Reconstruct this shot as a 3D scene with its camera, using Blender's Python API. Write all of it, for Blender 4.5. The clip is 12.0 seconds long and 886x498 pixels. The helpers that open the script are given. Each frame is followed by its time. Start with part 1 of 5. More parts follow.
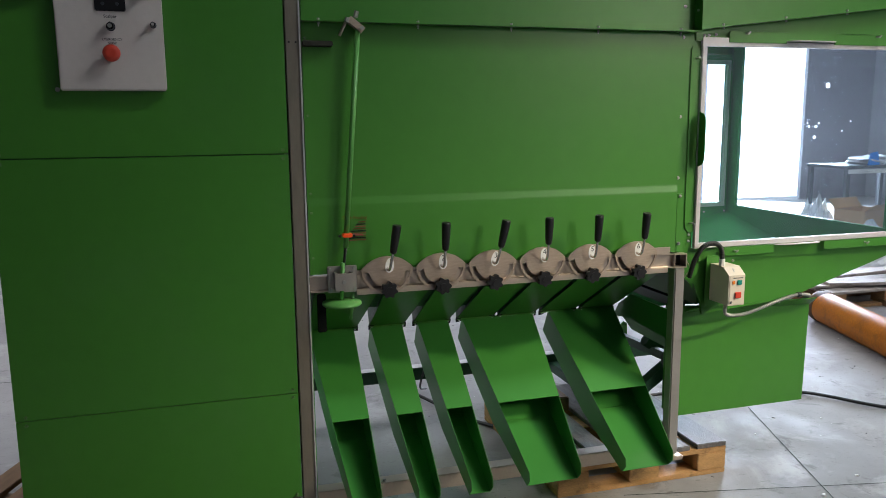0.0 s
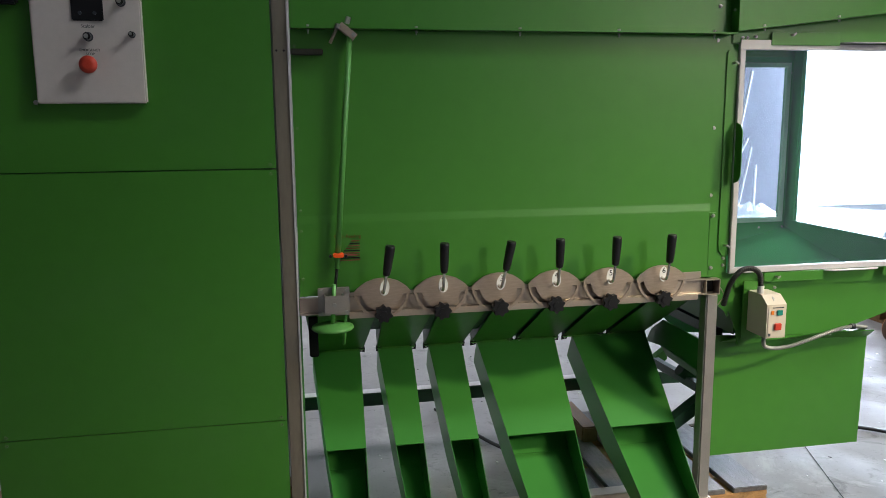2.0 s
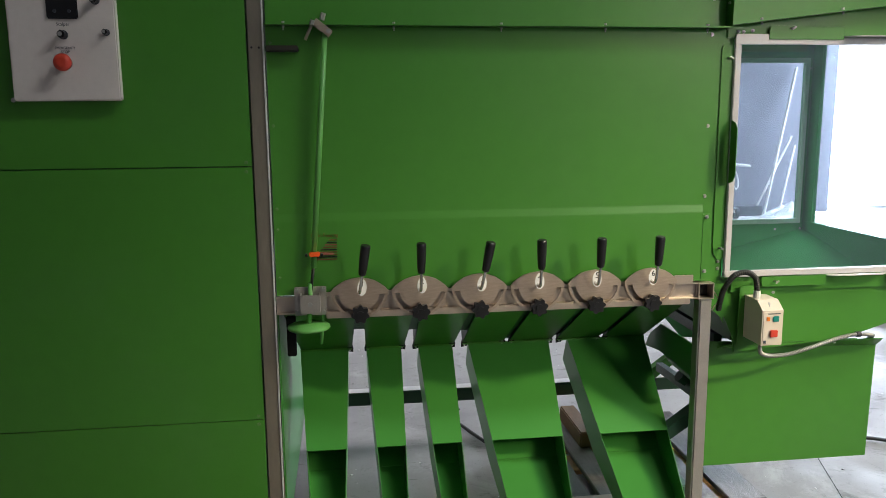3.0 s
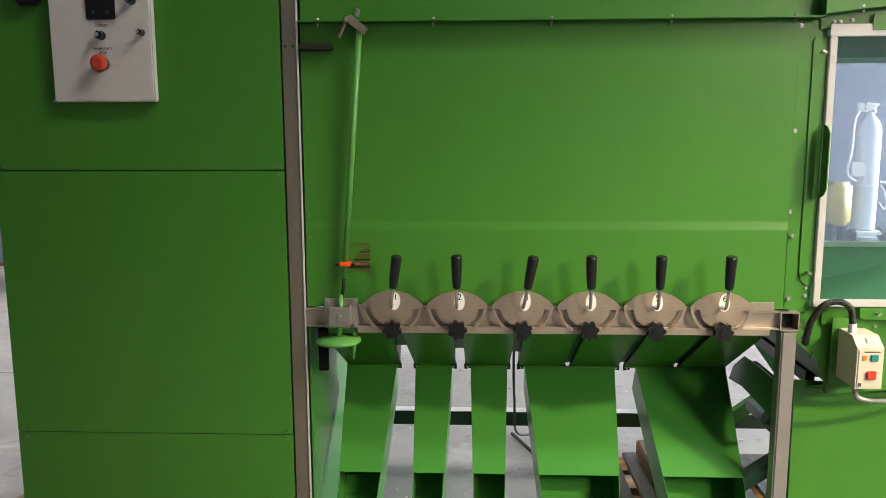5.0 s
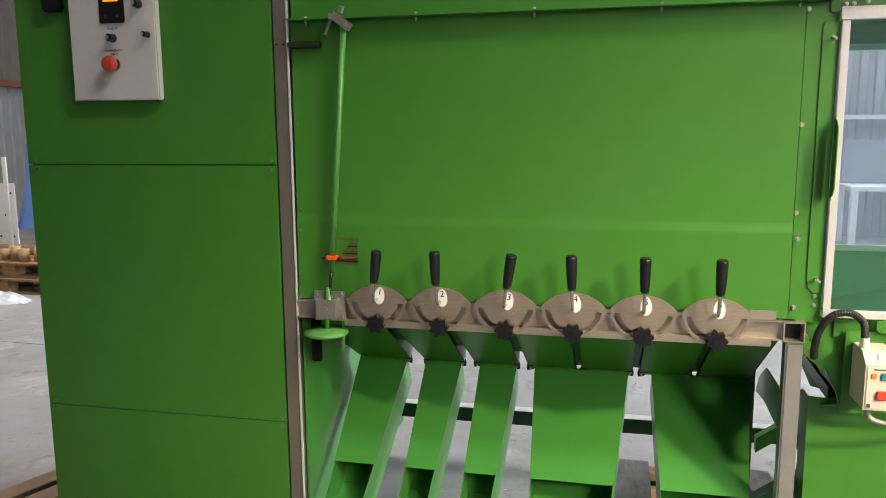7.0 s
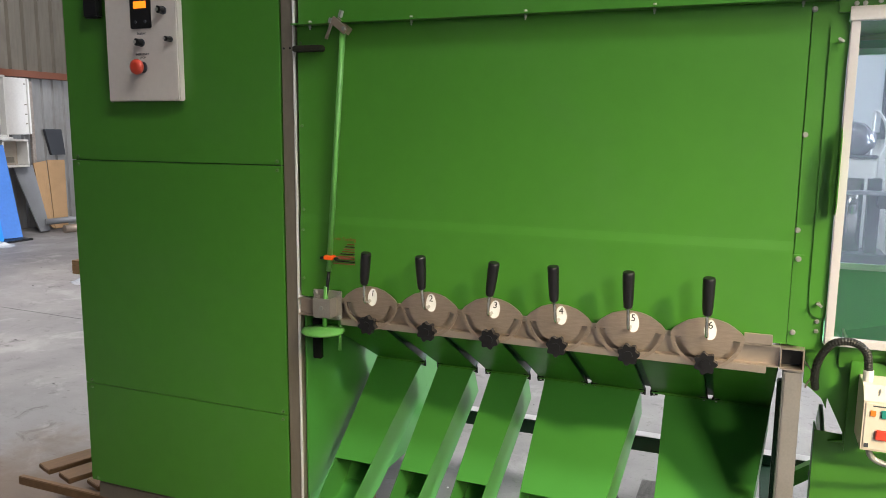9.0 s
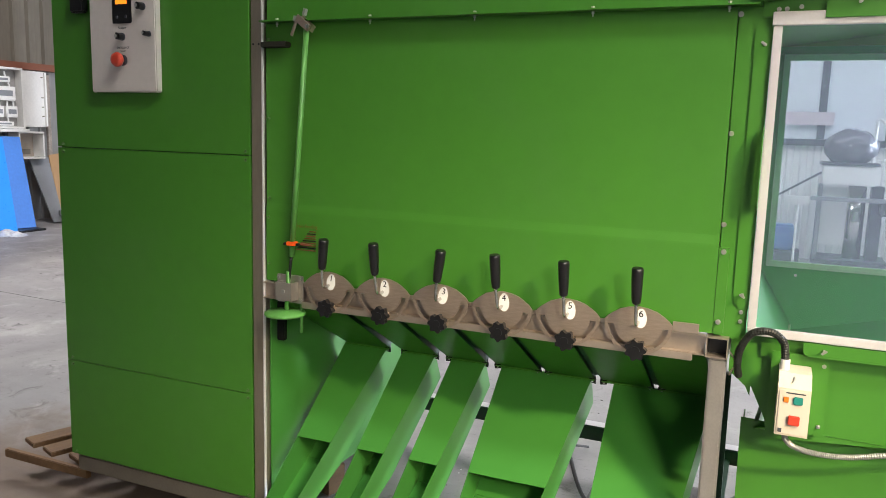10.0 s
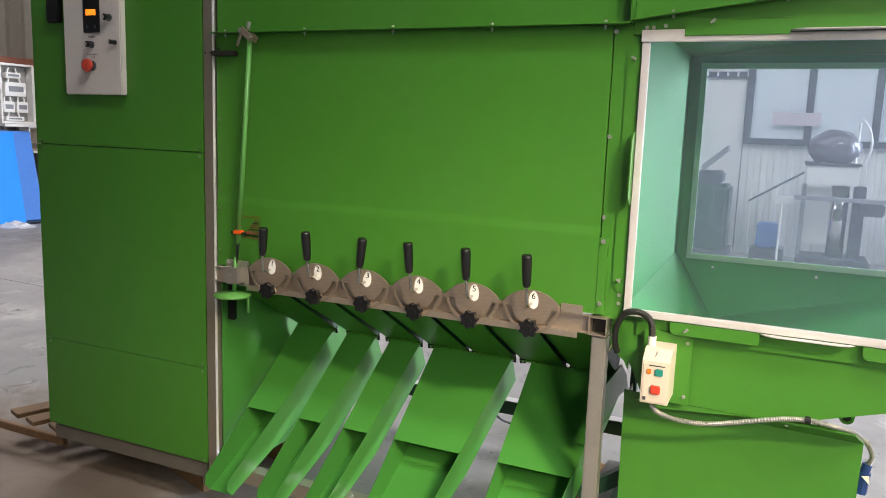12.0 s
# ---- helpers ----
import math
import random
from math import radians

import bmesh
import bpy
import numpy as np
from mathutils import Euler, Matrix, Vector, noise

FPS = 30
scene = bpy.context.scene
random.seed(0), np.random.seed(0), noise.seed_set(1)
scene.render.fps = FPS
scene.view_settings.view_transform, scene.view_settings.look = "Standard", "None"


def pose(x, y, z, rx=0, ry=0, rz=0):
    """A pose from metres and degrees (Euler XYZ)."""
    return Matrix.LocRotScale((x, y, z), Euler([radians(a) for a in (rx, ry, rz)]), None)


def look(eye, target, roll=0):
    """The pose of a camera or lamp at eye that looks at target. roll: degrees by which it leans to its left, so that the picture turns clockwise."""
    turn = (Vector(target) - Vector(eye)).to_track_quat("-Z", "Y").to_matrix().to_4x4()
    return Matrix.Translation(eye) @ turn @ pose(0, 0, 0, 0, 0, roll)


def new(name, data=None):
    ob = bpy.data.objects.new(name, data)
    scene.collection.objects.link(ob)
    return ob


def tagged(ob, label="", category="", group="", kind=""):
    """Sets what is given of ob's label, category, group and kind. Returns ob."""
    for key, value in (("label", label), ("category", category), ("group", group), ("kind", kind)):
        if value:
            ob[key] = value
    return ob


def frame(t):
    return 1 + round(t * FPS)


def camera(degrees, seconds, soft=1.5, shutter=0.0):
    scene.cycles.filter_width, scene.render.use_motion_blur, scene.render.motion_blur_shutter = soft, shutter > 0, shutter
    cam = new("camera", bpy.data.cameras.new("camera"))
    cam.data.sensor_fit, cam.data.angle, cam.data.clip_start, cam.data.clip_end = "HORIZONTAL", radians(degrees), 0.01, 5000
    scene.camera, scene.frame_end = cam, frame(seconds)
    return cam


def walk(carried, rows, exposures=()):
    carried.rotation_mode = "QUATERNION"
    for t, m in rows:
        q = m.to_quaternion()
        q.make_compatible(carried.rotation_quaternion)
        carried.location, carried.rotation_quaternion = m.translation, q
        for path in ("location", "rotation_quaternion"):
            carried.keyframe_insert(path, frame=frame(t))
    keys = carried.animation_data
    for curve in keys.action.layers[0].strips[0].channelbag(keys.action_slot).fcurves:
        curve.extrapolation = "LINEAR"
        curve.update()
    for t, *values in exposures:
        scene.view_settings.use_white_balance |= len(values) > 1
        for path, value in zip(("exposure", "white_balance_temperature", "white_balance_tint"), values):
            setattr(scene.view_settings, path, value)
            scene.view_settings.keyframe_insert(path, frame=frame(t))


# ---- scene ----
cam = camera(59.7, 12.0, soft=0.5)
PATH = [
    (0, (-0.255, -2.605, 1.53), (0.309, -0.715, 1.202), -0.5),
    (0.5, (-0.18, -2.548, 1.527), (0.317, -0.637, 1.209), -0.6),
    (1, (-0.118, -2.497, 1.541), (0.35, -0.579, 1.22), -0.5),
    (1.5, (-0.061, -2.471, 1.551), (0.391, -0.55, 1.229), -0.4),
    (2, (0.053, -2.473, 1.566), (0.419, -0.534, 1.241), -0.5),
    (2.5, (0.171, -2.471, 1.57), (0.485, -0.523, 1.242), -0.5),
    (2.7, (0.215, -2.471, 1.569), (0.504, -0.52, 1.241), -0.5),
    (4.3, (0.469, -2.309, 1.546), (0.498, -0.339, 1.202), -0.3),
    (4.5, (0.494, -2.298, 1.546), (0.48, -0.325, 1.218), -0.3),
    (5, (0.566, -2.284, 1.532), (0.479, -0.308, 1.237), -0.2),
    (5.5, (0.698, -2.282, 1.541), (0.52, -0.312, 1.246), -0.1),
    (6, (0.821, -2.285, 1.567), (0.56, -0.327, 1.259), -0.1),
    (6.5, (0.915, -2.276, 1.553), (0.569, -0.33, 1.254), -0.2),
    (7, (1.006, -2.209, 1.533), (0.576, -0.28, 1.225), -0.4),
    (9, (1.378, -2.079, 1.539), (0.64, -0.244, 1.236), 0.5),
    (9.5, (1.521, -2.095, 1.527), (0.748, -0.273, 1.234), 1.5),
    (10, (1.604, -2.111, 1.52), (0.824, -0.294, 1.221), 1.6),
    (10.5, (1.716, -2.143, 1.527), (0.924, -0.331, 1.226), 1.8),
    (11, (1.808, -2.205, 1.522), (1.018, -0.391, 1.233), 2.1),
    (11.5, (1.888, -2.239, 1.512), (1.089, -0.428, 1.225), 2.3),
    (12, (1.99, -2.238, 1.544), (1.175, -0.438, 1.236), 2.0),
]
walk(cam, [(t, look(eye, target, roll)) for t, eye, target, roll in PATH],
     exposures=[(0.0, -0.68, 5750, 12), (2.5, -0.58, 5850, 12), (5.0, -0.04, 6300, 11), (7.0, 0.05, 6200, 12), (9.5, 0.09, 6250, 14), (12.0, -0.04, 6250, 15)])

# ---- light: hall lit by daylight through its doors and roof windows, with added fills ----
world = bpy.data.worlds.new("sky")
scene.world = world
world.use_nodes = True
wn = world.node_tree.nodes
sky = wn.new("ShaderNodeTexSky")
sky.sky_type, sky.sun_disc, sky.sun_elevation, sky.sun_rotation = "NISHITA", False, radians(40), radians(60)
wn["Background"].inputs[1].default_value = 0.12
world.node_tree.links.new(sky.outputs[0], wn["Background"].inputs[0])


def area(name, m, sx, sy, watts, colour):
    d = bpy.data.lights.new(name, "AREA")
    d.shape, d.size, d.size_y, d.energy, d.color = "RECTANGLE", sx, sy, watts, colour
    ob = new(name, d)
    ob.matrix_world = m
    return ob


area("daylight_back_door", look((9.3, 9.2, 2.1), (2.0, 2.0, 0.0)), 2.4, 4.0, 2600, (0.86, 0.93, 1.0))
area("daylight_roof_window", look((0.8, 4.8, 6.1), (0.8, 4.6, 0.0)), 13.0, 3.0, 520, (1.0, 0.955, 0.91))
# warm light from the front right, through two unseen openings added behind the walk
area("daylight_front_window", look((4.75, -5.35, 3.55), (1.0, 0.0, 1.1)), 1.0, 1.0, 330, (1.0, 0.90, 0.66))
# unseen roof strip, added to light the panel and chutes from above
area("daylight_roof_strip", look((4.6, -2.4, 6.15), (4.6, -2.35, 0.0)), 3.4, 1.0, 430, (0.98, 0.95, 0.86))
# unseen fill lamp added under the roof to brighten the left floor
area("left_floor_fill", look((-4.4, 2.6, 6.1), (-4.3, 2.5, 0.0)), 2.6, 2.6, 270, (1.0, 0.955, 0.89))
area("daylight_high_window", look((8.2, -5.5, 6.7), (1.0, 0.2, 0.6)), 1.0, 1.0, 2700, (1.0, 0.80, 0.47))

# ---- materials ----


def pmat(name, base, rough=0.5, metal=0.0, var=0.08, scale=3.0, bump=0.0, bscale=120.0, rvar=0.08, spec=0.5, dirt=None, dirt_amount=0.0, dirt_scale=2.0, stretch=(1, 1, 1)):
    """A surface with broad and fine variation of its colour, gloss and relief."""
    m = bpy.data.materials.new(name)
    m.use_nodes = True
    nt = m.node_tree
    n, l = nt.nodes, nt.links
    b = n["Principled BSDF"]
    b.inputs["Metallic"].default_value = metal
    b.inputs["Specular IOR Level"].default_value = spec
    co = n.new("ShaderNodeTexCoord")
    mp = n.new("ShaderNodeMapping")
    mp.inputs["Scale"].default_value = stretch
    l.new(co.outputs["Object"], mp.inputs["Vector"])
    n1 = n.new("ShaderNodeTexNoise")
    n1.inputs["Scale"].default_value, n1.inputs["Detail"].default_value = scale, 5
    n2 = n.new("ShaderNodeTexNoise")
    n2.inputs["Scale"].default_value, n2.inputs["Detail"].default_value = scale * 14, 6
    for q in (n1, n2):
        l.new(mp.outputs["Vector"], q.inputs["Vector"])
    add = n.new("ShaderNodeMath")
    add.operation = "ADD"
    l.new(n1.outputs["Fac"], add.inputs[0])
    l.new(n2.outputs["Fac"], add.inputs[1])
    mr = n.new("ShaderNodeMapRange")
    mr.inputs["From Min"].default_value, mr.inputs["From Max"].default_value = 0.6, 1.4
    mr.inputs["To Min"].default_value, mr.inputs["To Max"].default_value = 1 - var, 1 + var
    l.new(add.outputs[0], mr.inputs["Value"])
    mul = n.new("ShaderNodeVectorMath")
    mul.operation = "SCALE"
    mul.inputs[0].default_value = base
    l.new(mr.outputs[0], mul.inputs["Scale"])
    col = mul.outputs[0]
    if dirt:
        nd = n.new("ShaderNodeTexNoise")
        nd.inputs["Scale"].default_value, nd.inputs["Detail"].default_value, nd.inputs["Roughness"].default_value = dirt_scale, 8, 0.7
        l.new(co.outputs["Object"], nd.inputs["Vector"])
        rd = n.new("ShaderNodeMapRange")
        rd.inputs["From Min"].default_value, rd.inputs["From Max"].default_value = 0.52, 0.72
        rd.inputs["To Max"].default_value = dirt_amount
        l.new(nd.outputs["Fac"], rd.inputs["Value"])
        mx = n.new("ShaderNodeMix")
        mx.data_type = "RGBA"
        l.new(rd.outputs[0], mx.inputs["Factor"])
        l.new(col, mx.inputs["A"])
        mx.inputs["B"].default_value = (*dirt, 1)
        col = mx.outputs["Result"]
    l.new(col, b.inputs["Base Color"])
    rr = n.new("ShaderNodeMapRange")
    rr.inputs["From Min"].default_value, rr.inputs["From Max"].default_value = 0.3, 0.7
    rr.inputs["To Min"].default_value, rr.inputs["To Max"].default_value = max(0.02, rough - rvar), min(1, rough + rvar)
    l.new(n2.outputs["Fac"], rr.inputs["Value"])
    l.new(rr.outputs[0], b.inputs["Roughness"])
    if bump:
        nb = n.new("ShaderNodeTexNoise")
        nb.inputs["Scale"].default_value, nb.inputs["Detail"].default_value = bscale, 4
        l.new(mp.outputs["Vector"], nb.inputs["Vector"])
        bp = n.new("ShaderNodeBump")
        bp.inputs["Strength"].default_value, bp.inputs["Distance"].default_value = bump, 0.002
        l.new(nb.outputs["Fac"], bp.inputs["Height"])
        l.new(bp.outputs["Normal"], b.inputs["Normal"])
    return m


def glow(name, colour, strength):
    m = bpy.data.materials.new(name)
    m.use_nodes = True
    b = m.node_tree.nodes["Principled BSDF"]
    b.inputs["Base Color"].default_value = (*colour, 1)
    b.inputs["Emission Color"].default_value = (*colour, 1)
    b.inputs["Emission Strength"].default_value = strength
    return m


def pane_mat(name, tint, dust):
    """Clear sheet with a film of dust on it."""
    m = bpy.data.materials.new(name)
    m.use_nodes = True
    nt = m.node_tree
    n, l = nt.nodes, nt.links
    n.remove(n["Principled BSDF"])
    tr, df, gl = n.new("ShaderNodeBsdfTransparent"), n.new("ShaderNodeBsdfDiffuse"), n.new("ShaderNodeBsdfGlossy")
    tl = n.new("ShaderNodeBsdfTranslucent")
    tr.inputs[0].default_value = (*tint, 1)
    df.inputs[0].default_value = tl.inputs[0].default_value = (0.74, 0.80, 0.98, 1)
    gl.inputs["Roughness"].default_value = 0.03
    lw = n.new("ShaderNodeLayerWeight")
    lw.inputs[0].default_value = 0.5
    pw = n.new("ShaderNodeMath")
    pw.operation = "POWER"
    pw.inputs[1].default_value = 4.0
    l.new(lw.outputs["Facing"], pw.inputs[0])
    fr = n.new("ShaderNodeMapRange")
    fr.inputs["To Min"].default_value, fr.inputs["To Max"].default_value = 0.025, 0.7
    l.new(pw.outputs[0], fr.inputs["Value"])
    nz = n.new("ShaderNodeTexNoise")
    nz.inputs["Scale"].default_value, nz.inputs["Detail"].default_value = 5, 6
    mr = n.new("ShaderNodeMapRange")
    mr.inputs["To Min"].default_value, mr.inputs["To Max"].default_value = dust * 0.6, dust * 1.4
    l.new(nz.outputs["Fac"], mr.inputs["Value"])
    both = n.new("ShaderNodeMixShader")
    l.new(df.outputs[0], both.inputs[1])
    l.new(tl.outputs[0], both.inputs[2])
    a, c = n.new("ShaderNodeMixShader"), n.new("ShaderNodeMixShader")
    l.new(mr.outputs[0], a.inputs[0])
    l.new(tr.outputs[0], a.inputs[1])
    l.new(both.outputs[0], a.inputs[2])
    l.new(fr.outputs[0], c.inputs[0])
    l.new(a.outputs[0], c.inputs[1])
    l.new(gl.outputs[0], c.inputs[2])
    l.new(c.outputs[0], n["Material Output"].inputs[0])
    return m


def floor_mat(name):
    """Worn concrete: pale power-floated patches, grey wear, dark smudges, scratches and fine grit."""
    m = bpy.data.materials.new(name)
    m.use_nodes = True
    nt = m.node_tree
    n, l = nt.nodes, nt.links
    b = n["Principled BSDF"]
    co = n.new("ShaderNodeTexCoord")

    def noisy(scale, detail, rough, lo, hi, distort=0.0, stretch=None):
        q = n.new("ShaderNodeTexNoise")
        q.inputs["Scale"].default_value, q.inputs["Detail"].default_value = scale, detail
        q.inputs["Roughness"].default_value, q.inputs["Distortion"].default_value = rough, distort
        vec = co.outputs["Object"]
        if stretch:
            mp = n.new("ShaderNodeMapping")
            mp.inputs["Scale"].default_value = stretch
            mp.inputs["Rotation"].default_value = (0, 0, 0.5)
            l.new(vec, mp.inputs["Vector"])
            vec = mp.outputs["Vector"]
        l.new(vec, q.inputs["Vector"])
        r = n.new("ShaderNodeMapRange")
        r.inputs["From Min"].default_value, r.inputs["From Max"].default_value = lo, hi
        l.new(q.outputs["Fac"], r.inputs["Value"])
        return r.outputs[0]

    def over(col, fac, colour, amount):
        k = n.new("ShaderNodeMath")
        k.operation = "MULTIPLY"
        k.inputs[1].default_value = amount
        l.new(fac, k.inputs[0])
        mx = n.new("ShaderNodeMix")
        mx.data_type = "RGBA"
        l.new(k.outputs[0], mx.inputs["Factor"])
        if isinstance(col, tuple):
            mx.inputs["A"].default_value = (*col, 1)
        else:
            l.new(col, mx.inputs["A"])
        mx.inputs["B"].default_value = (*colour, 1)
        return mx.outputs["Result"]

    col = over((0.33, 0.315, 0.305), noisy(0.7, 6, 0.6, 0.38, 0.62, 0.4), (0.22, 0.212, 0.21), 1.0)
    col = over(col, noisy(2.6, 7, 0.68, 0.54, 0.66, 0.6), (0.40, 0.385, 0.375), 0.7)
    col = over(col, noisy(5.5, 8, 0.75, 0.57, 0.68, 0.8), (0.10, 0.095, 0.09), 0.75)
    col = over(col, noisy(9.0, 6, 0.7, 0.62, 0.68, 0.3, (1, 7, 1)), (0.11, 0.105, 0.10), 0.7)
    col = over(col, noisy(60.0, 4, 0.7, 0.60, 0.72), (0.12, 0.115, 0.11), 0.6)
    # a broad brown patch beside the pallets: trodden dust and painted dim warm light
    off = n.new("ShaderNodeMapping")
    off.vector_type = "TEXTURE"
    off.inputs["Location"].default_value, off.inputs["Scale"].default_value = (-1.15, -0.35, 0), (1.5, 1.25, 4)
    l.new(co.outputs["Object"], off.inputs["Vector"])
    ln = n.new("ShaderNodeVectorMath")
    ln.operation = "LENGTH"
    l.new(off.outputs["Vector"], ln.inputs[0])
    wob = n.new("ShaderNodeMath")
    wob.operation = "MULTIPLY_ADD"
    wob.inputs[1].default_value = 0.5
    l.new(noisy(2.2, 6, 0.65, 0.3, 0.7), wob.inputs[0])
    l.new(ln.outputs["Value"], wob.inputs[2])
    edge = n.new("ShaderNodeMapRange")
    edge.interpolation_type = "SMOOTHSTEP"
    edge.inputs["From Min"].default_value, edge.inputs["From Max"].default_value = 1.35, 0.75
    l.new(wob.outputs[0], edge.inputs["Value"])
    col = over(col, edge.outputs[0], (0.155, 0.108, 0.072), 0.82)
    l.new(col, b.inputs["Base Color"])
    rough = n.new("ShaderNodeMapRange")
    rough.inputs["To Min"].default_value, rough.inputs["To Max"].default_value = 0.58, 0.82
    l.new(noisy(3.0, 6, 0.7, 0.35, 0.65), rough.inputs["Value"])
    l.new(rough.outputs[0], b.inputs["Roughness"])
    bp = n.new("ShaderNodeBump")
    bp.inputs["Strength"].default_value, bp.inputs["Distance"].default_value = 0.12, 0.003
    l.new(noisy(45.0, 6, 0.75, 0.3, 0.7), bp.inputs["Height"])
    l.new(bp.outputs["Normal"], b.inputs["Normal"])
    return m


GREEN = pmat("green_powder_coat", (0.054, 0.205, 0.0195), 0.38, 0, 0.07, 1.2, 0.05, 320, 0.02, dirt=(0.075, 0.19, 0.05), dirt_amount=0.25, dirt_scale=2.2)
GREEN_INSIDE = pmat("dusty_matt_green", (0.036, 0.255, 0.070), 0.62, 0, 0.1, 2, 0.08, 240, 0.04, spec=0.2, dirt=(0.075, 0.22, 0.08), dirt_amount=0.35, dirt_scale=3.0)
GREEN_CHUTE = pmat("green_paint_polished_by_grain", (0.054, 0.222, 0.036), 0.30, 0, 0.05, 0.8, 0.0, 300, 0.006, spec=0.55)
GREEN_SCREW = pmat("overpainted_screw", (0.11, 0.22, 0.07), 0.35, 0.3, 0.1, 30)
GREEN_ROD = pmat("light_green_paint", (0.11, 0.33, 0.07), 0.4, 0, 0.07, 8, 0.2, 260)
PALEGREEN = pmat("pale_green_frame", (0.36, 0.52, 0.42), 0.4, 0, 0.05, 8)
STEEL = pmat("grey_painted_steel", (0.25, 0.222, 0.172), 0.38, 0.5, 0.12, 9, 0.2, 150, stretch=(1, 1, 0.2))
# base beam steel, darkened in colour for the shade low on the cabinet
BEAM = pmat("shaded_base_steel", (0.155, 0.14, 0.115), 0.55, 0.3, 0.2, 8, 0.1, 120)
# near-black base colour holds the shade on the rod's steel arm
BRACKET = pmat("shaded_arm_steel", (0.022, 0.022, 0.014), 0.6, 0.2, 0.3, 20)
PLATE = pmat("brushed_stainless", (0.52, 0.415, 0.325), 0.38, 0.82, 0.16, 30, 0.2, 180, stretch=(1, 1, 6))
RAIL = pmat("galvanised_steel", (0.53, 0.445, 0.365), 0.38, 0.8, 0.07, 7, 0.08, 90, 0.05)
ZINC = pmat("zinc_plate", (0.47, 0.435, 0.39), 0.34, 0.75, 0.1, 14, 0.1, 120, 0.05)
SCREW = pmat("zinc_screw", (0.46, 0.46, 0.43), 0.42, 0.8, 0.1, 60)
CHROME = pmat("chromed_rod", (0.62, 0.6, 0.56), 0.2, 1.0, 0.05, 40)
BLACK = pmat("black_plastic", (0.007, 0.007, 0.008), 0.36, 0, 0.2, 40, 0.3, 300)
# also painted as shade on the hopper flanges and behind their slits
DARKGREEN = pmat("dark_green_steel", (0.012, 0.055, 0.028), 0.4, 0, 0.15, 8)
RUBBER = pmat("black_rubber", (0.006, 0.008, 0.007), 0.75, 0, 0.2, 8, spec=0.12)
SLIT = pmat("dark_joint", (0.006, 0.012, 0.005), 0.8)
CREAM = pmat("cream_enamel", (0.62, 0.57, 0.53), 0.4, 0, 0.04, 4, 0.15, 200)
BEIGE = pmat("cream_plastic", (0.62, 0.55, 0.45), 0.42, 0, 0.03, 10)
FRAME = pmat("off_white_aluminium", (0.58, 0.56, 0.56), 0.4, 0.1, 0.06, 14)
WHITE = pmat("white_sticker", (0.8, 0.79, 0.76), 0.45, 0, 0.03, 20)
RED = pmat("red_plastic", (0.56, 0.055, 0.028), 0.35, 0, 0.04, 20)
TEAL = pmat("teal_plastic", (0.02, 0.22, 0.18), 0.35)
AMBER = pmat("amber_plastic", (0.7, 0.2, 0.02), 0.35)
ORANGE = pmat("orange_tape", (0.85, 0.12, 0.01), 0.45)
BROWN = pmat("brown_print", (0.13, 0.05, 0.01), 0.5)
DARKOLIVE = pmat("olive_print", (0.16, 0.09, 0.01), 0.5)
HOSE = pmat("black_corrugated_hose", (0.013, 0.014, 0.012), 0.45, 0, 0.2, 60)
CONDUIT = pmat("zinc_flexible_conduit", (0.33, 0.33, 0.31), 0.5, 0.6, 0.1, 20)
TAPE = pmat("navy_tape", (0.015, 0.045, 0.19), 0.5, 0, 0.15, 20)
CONCRETE = floor_mat("worn_concrete")
DARKWOOD = pmat("dark_pallet_wood", (0.175, 0.10, 0.046), 0.75, 0, 0.35, 5, 0.5, 60, stretch=(6, 1, 6))
WOOD = pmat("pallet_wood", (0.25, 0.14, 0.06), 0.75, 0, 0.4, 5, 0.5, 60, stretch=(1, 6, 6), dirt=(0.05, 0.032, 0.018), dirt_amount=0.8, dirt_scale=7)
FRESHWOOD = pmat("knotty_pallet_wood", (0.44, 0.25, 0.095), 0.7, 0, 0.4, 5, 0.5, 60, stretch=(1, 6, 6), dirt=(0.06, 0.035, 0.018), dirt_amount=0.8, dirt_scale=9)
PALEWOOD = pmat("pale_weathered_wood", (0.36, 0.31, 0.27), 0.65, 0, 0.35, 6, 0.5, 60, stretch=(1, 6, 6), dirt=(0.10, 0.08, 0.065), dirt_amount=0.7, dirt_scale=8)
OLDWOOD = pmat("weathered_board", (0.15, 0.14, 0.14), 0.62, 0, 0.55, 7, 0.6, 60, stretch=(6, 1, 6), dirt=(0.028, 0.023, 0.021), dirt_amount=0.95, dirt_scale=9)
PANE = pane_mat("dusty_clear_sheet", (0.92, 0.95, 0.965), 0.028)
REARPANE = pane_mat("dusty_rear_sheet", (0.92, 0.945, 0.97), 0.07)
BACKDARK = pmat("dark_grey_plaster", (0.17, 0.17, 0.205), 0.8, 0, 0.2, 0.9, 0.3, 20, dirt=(0.08, 0.08, 0.085), dirt_amount=0.4, dirt_scale=1.1)
BACKGREY = pmat("dull_grey_plaster", (0.27, 0.265, 0.29), 0.8, 0, 0.2, 0.9, 0.3, 20, dirt=(0.08, 0.08, 0.085), dirt_amount=0.5, dirt_scale=1.1)
WALLGREY = pmat("dark_grey_wall", (0.07, 0.07, 0.08), 0.7, 0, 0.15, 0.8, 0.3, 20)
BROWNSHEET = pmat("streaked_brown_sheet", (0.165, 0.145, 0.113), 0.6, 0.1, 0.25, 1.5, dirt=(0.12, 0.10, 0.08), dirt_amount=0.6, stretch=(1, 1, 0.15))
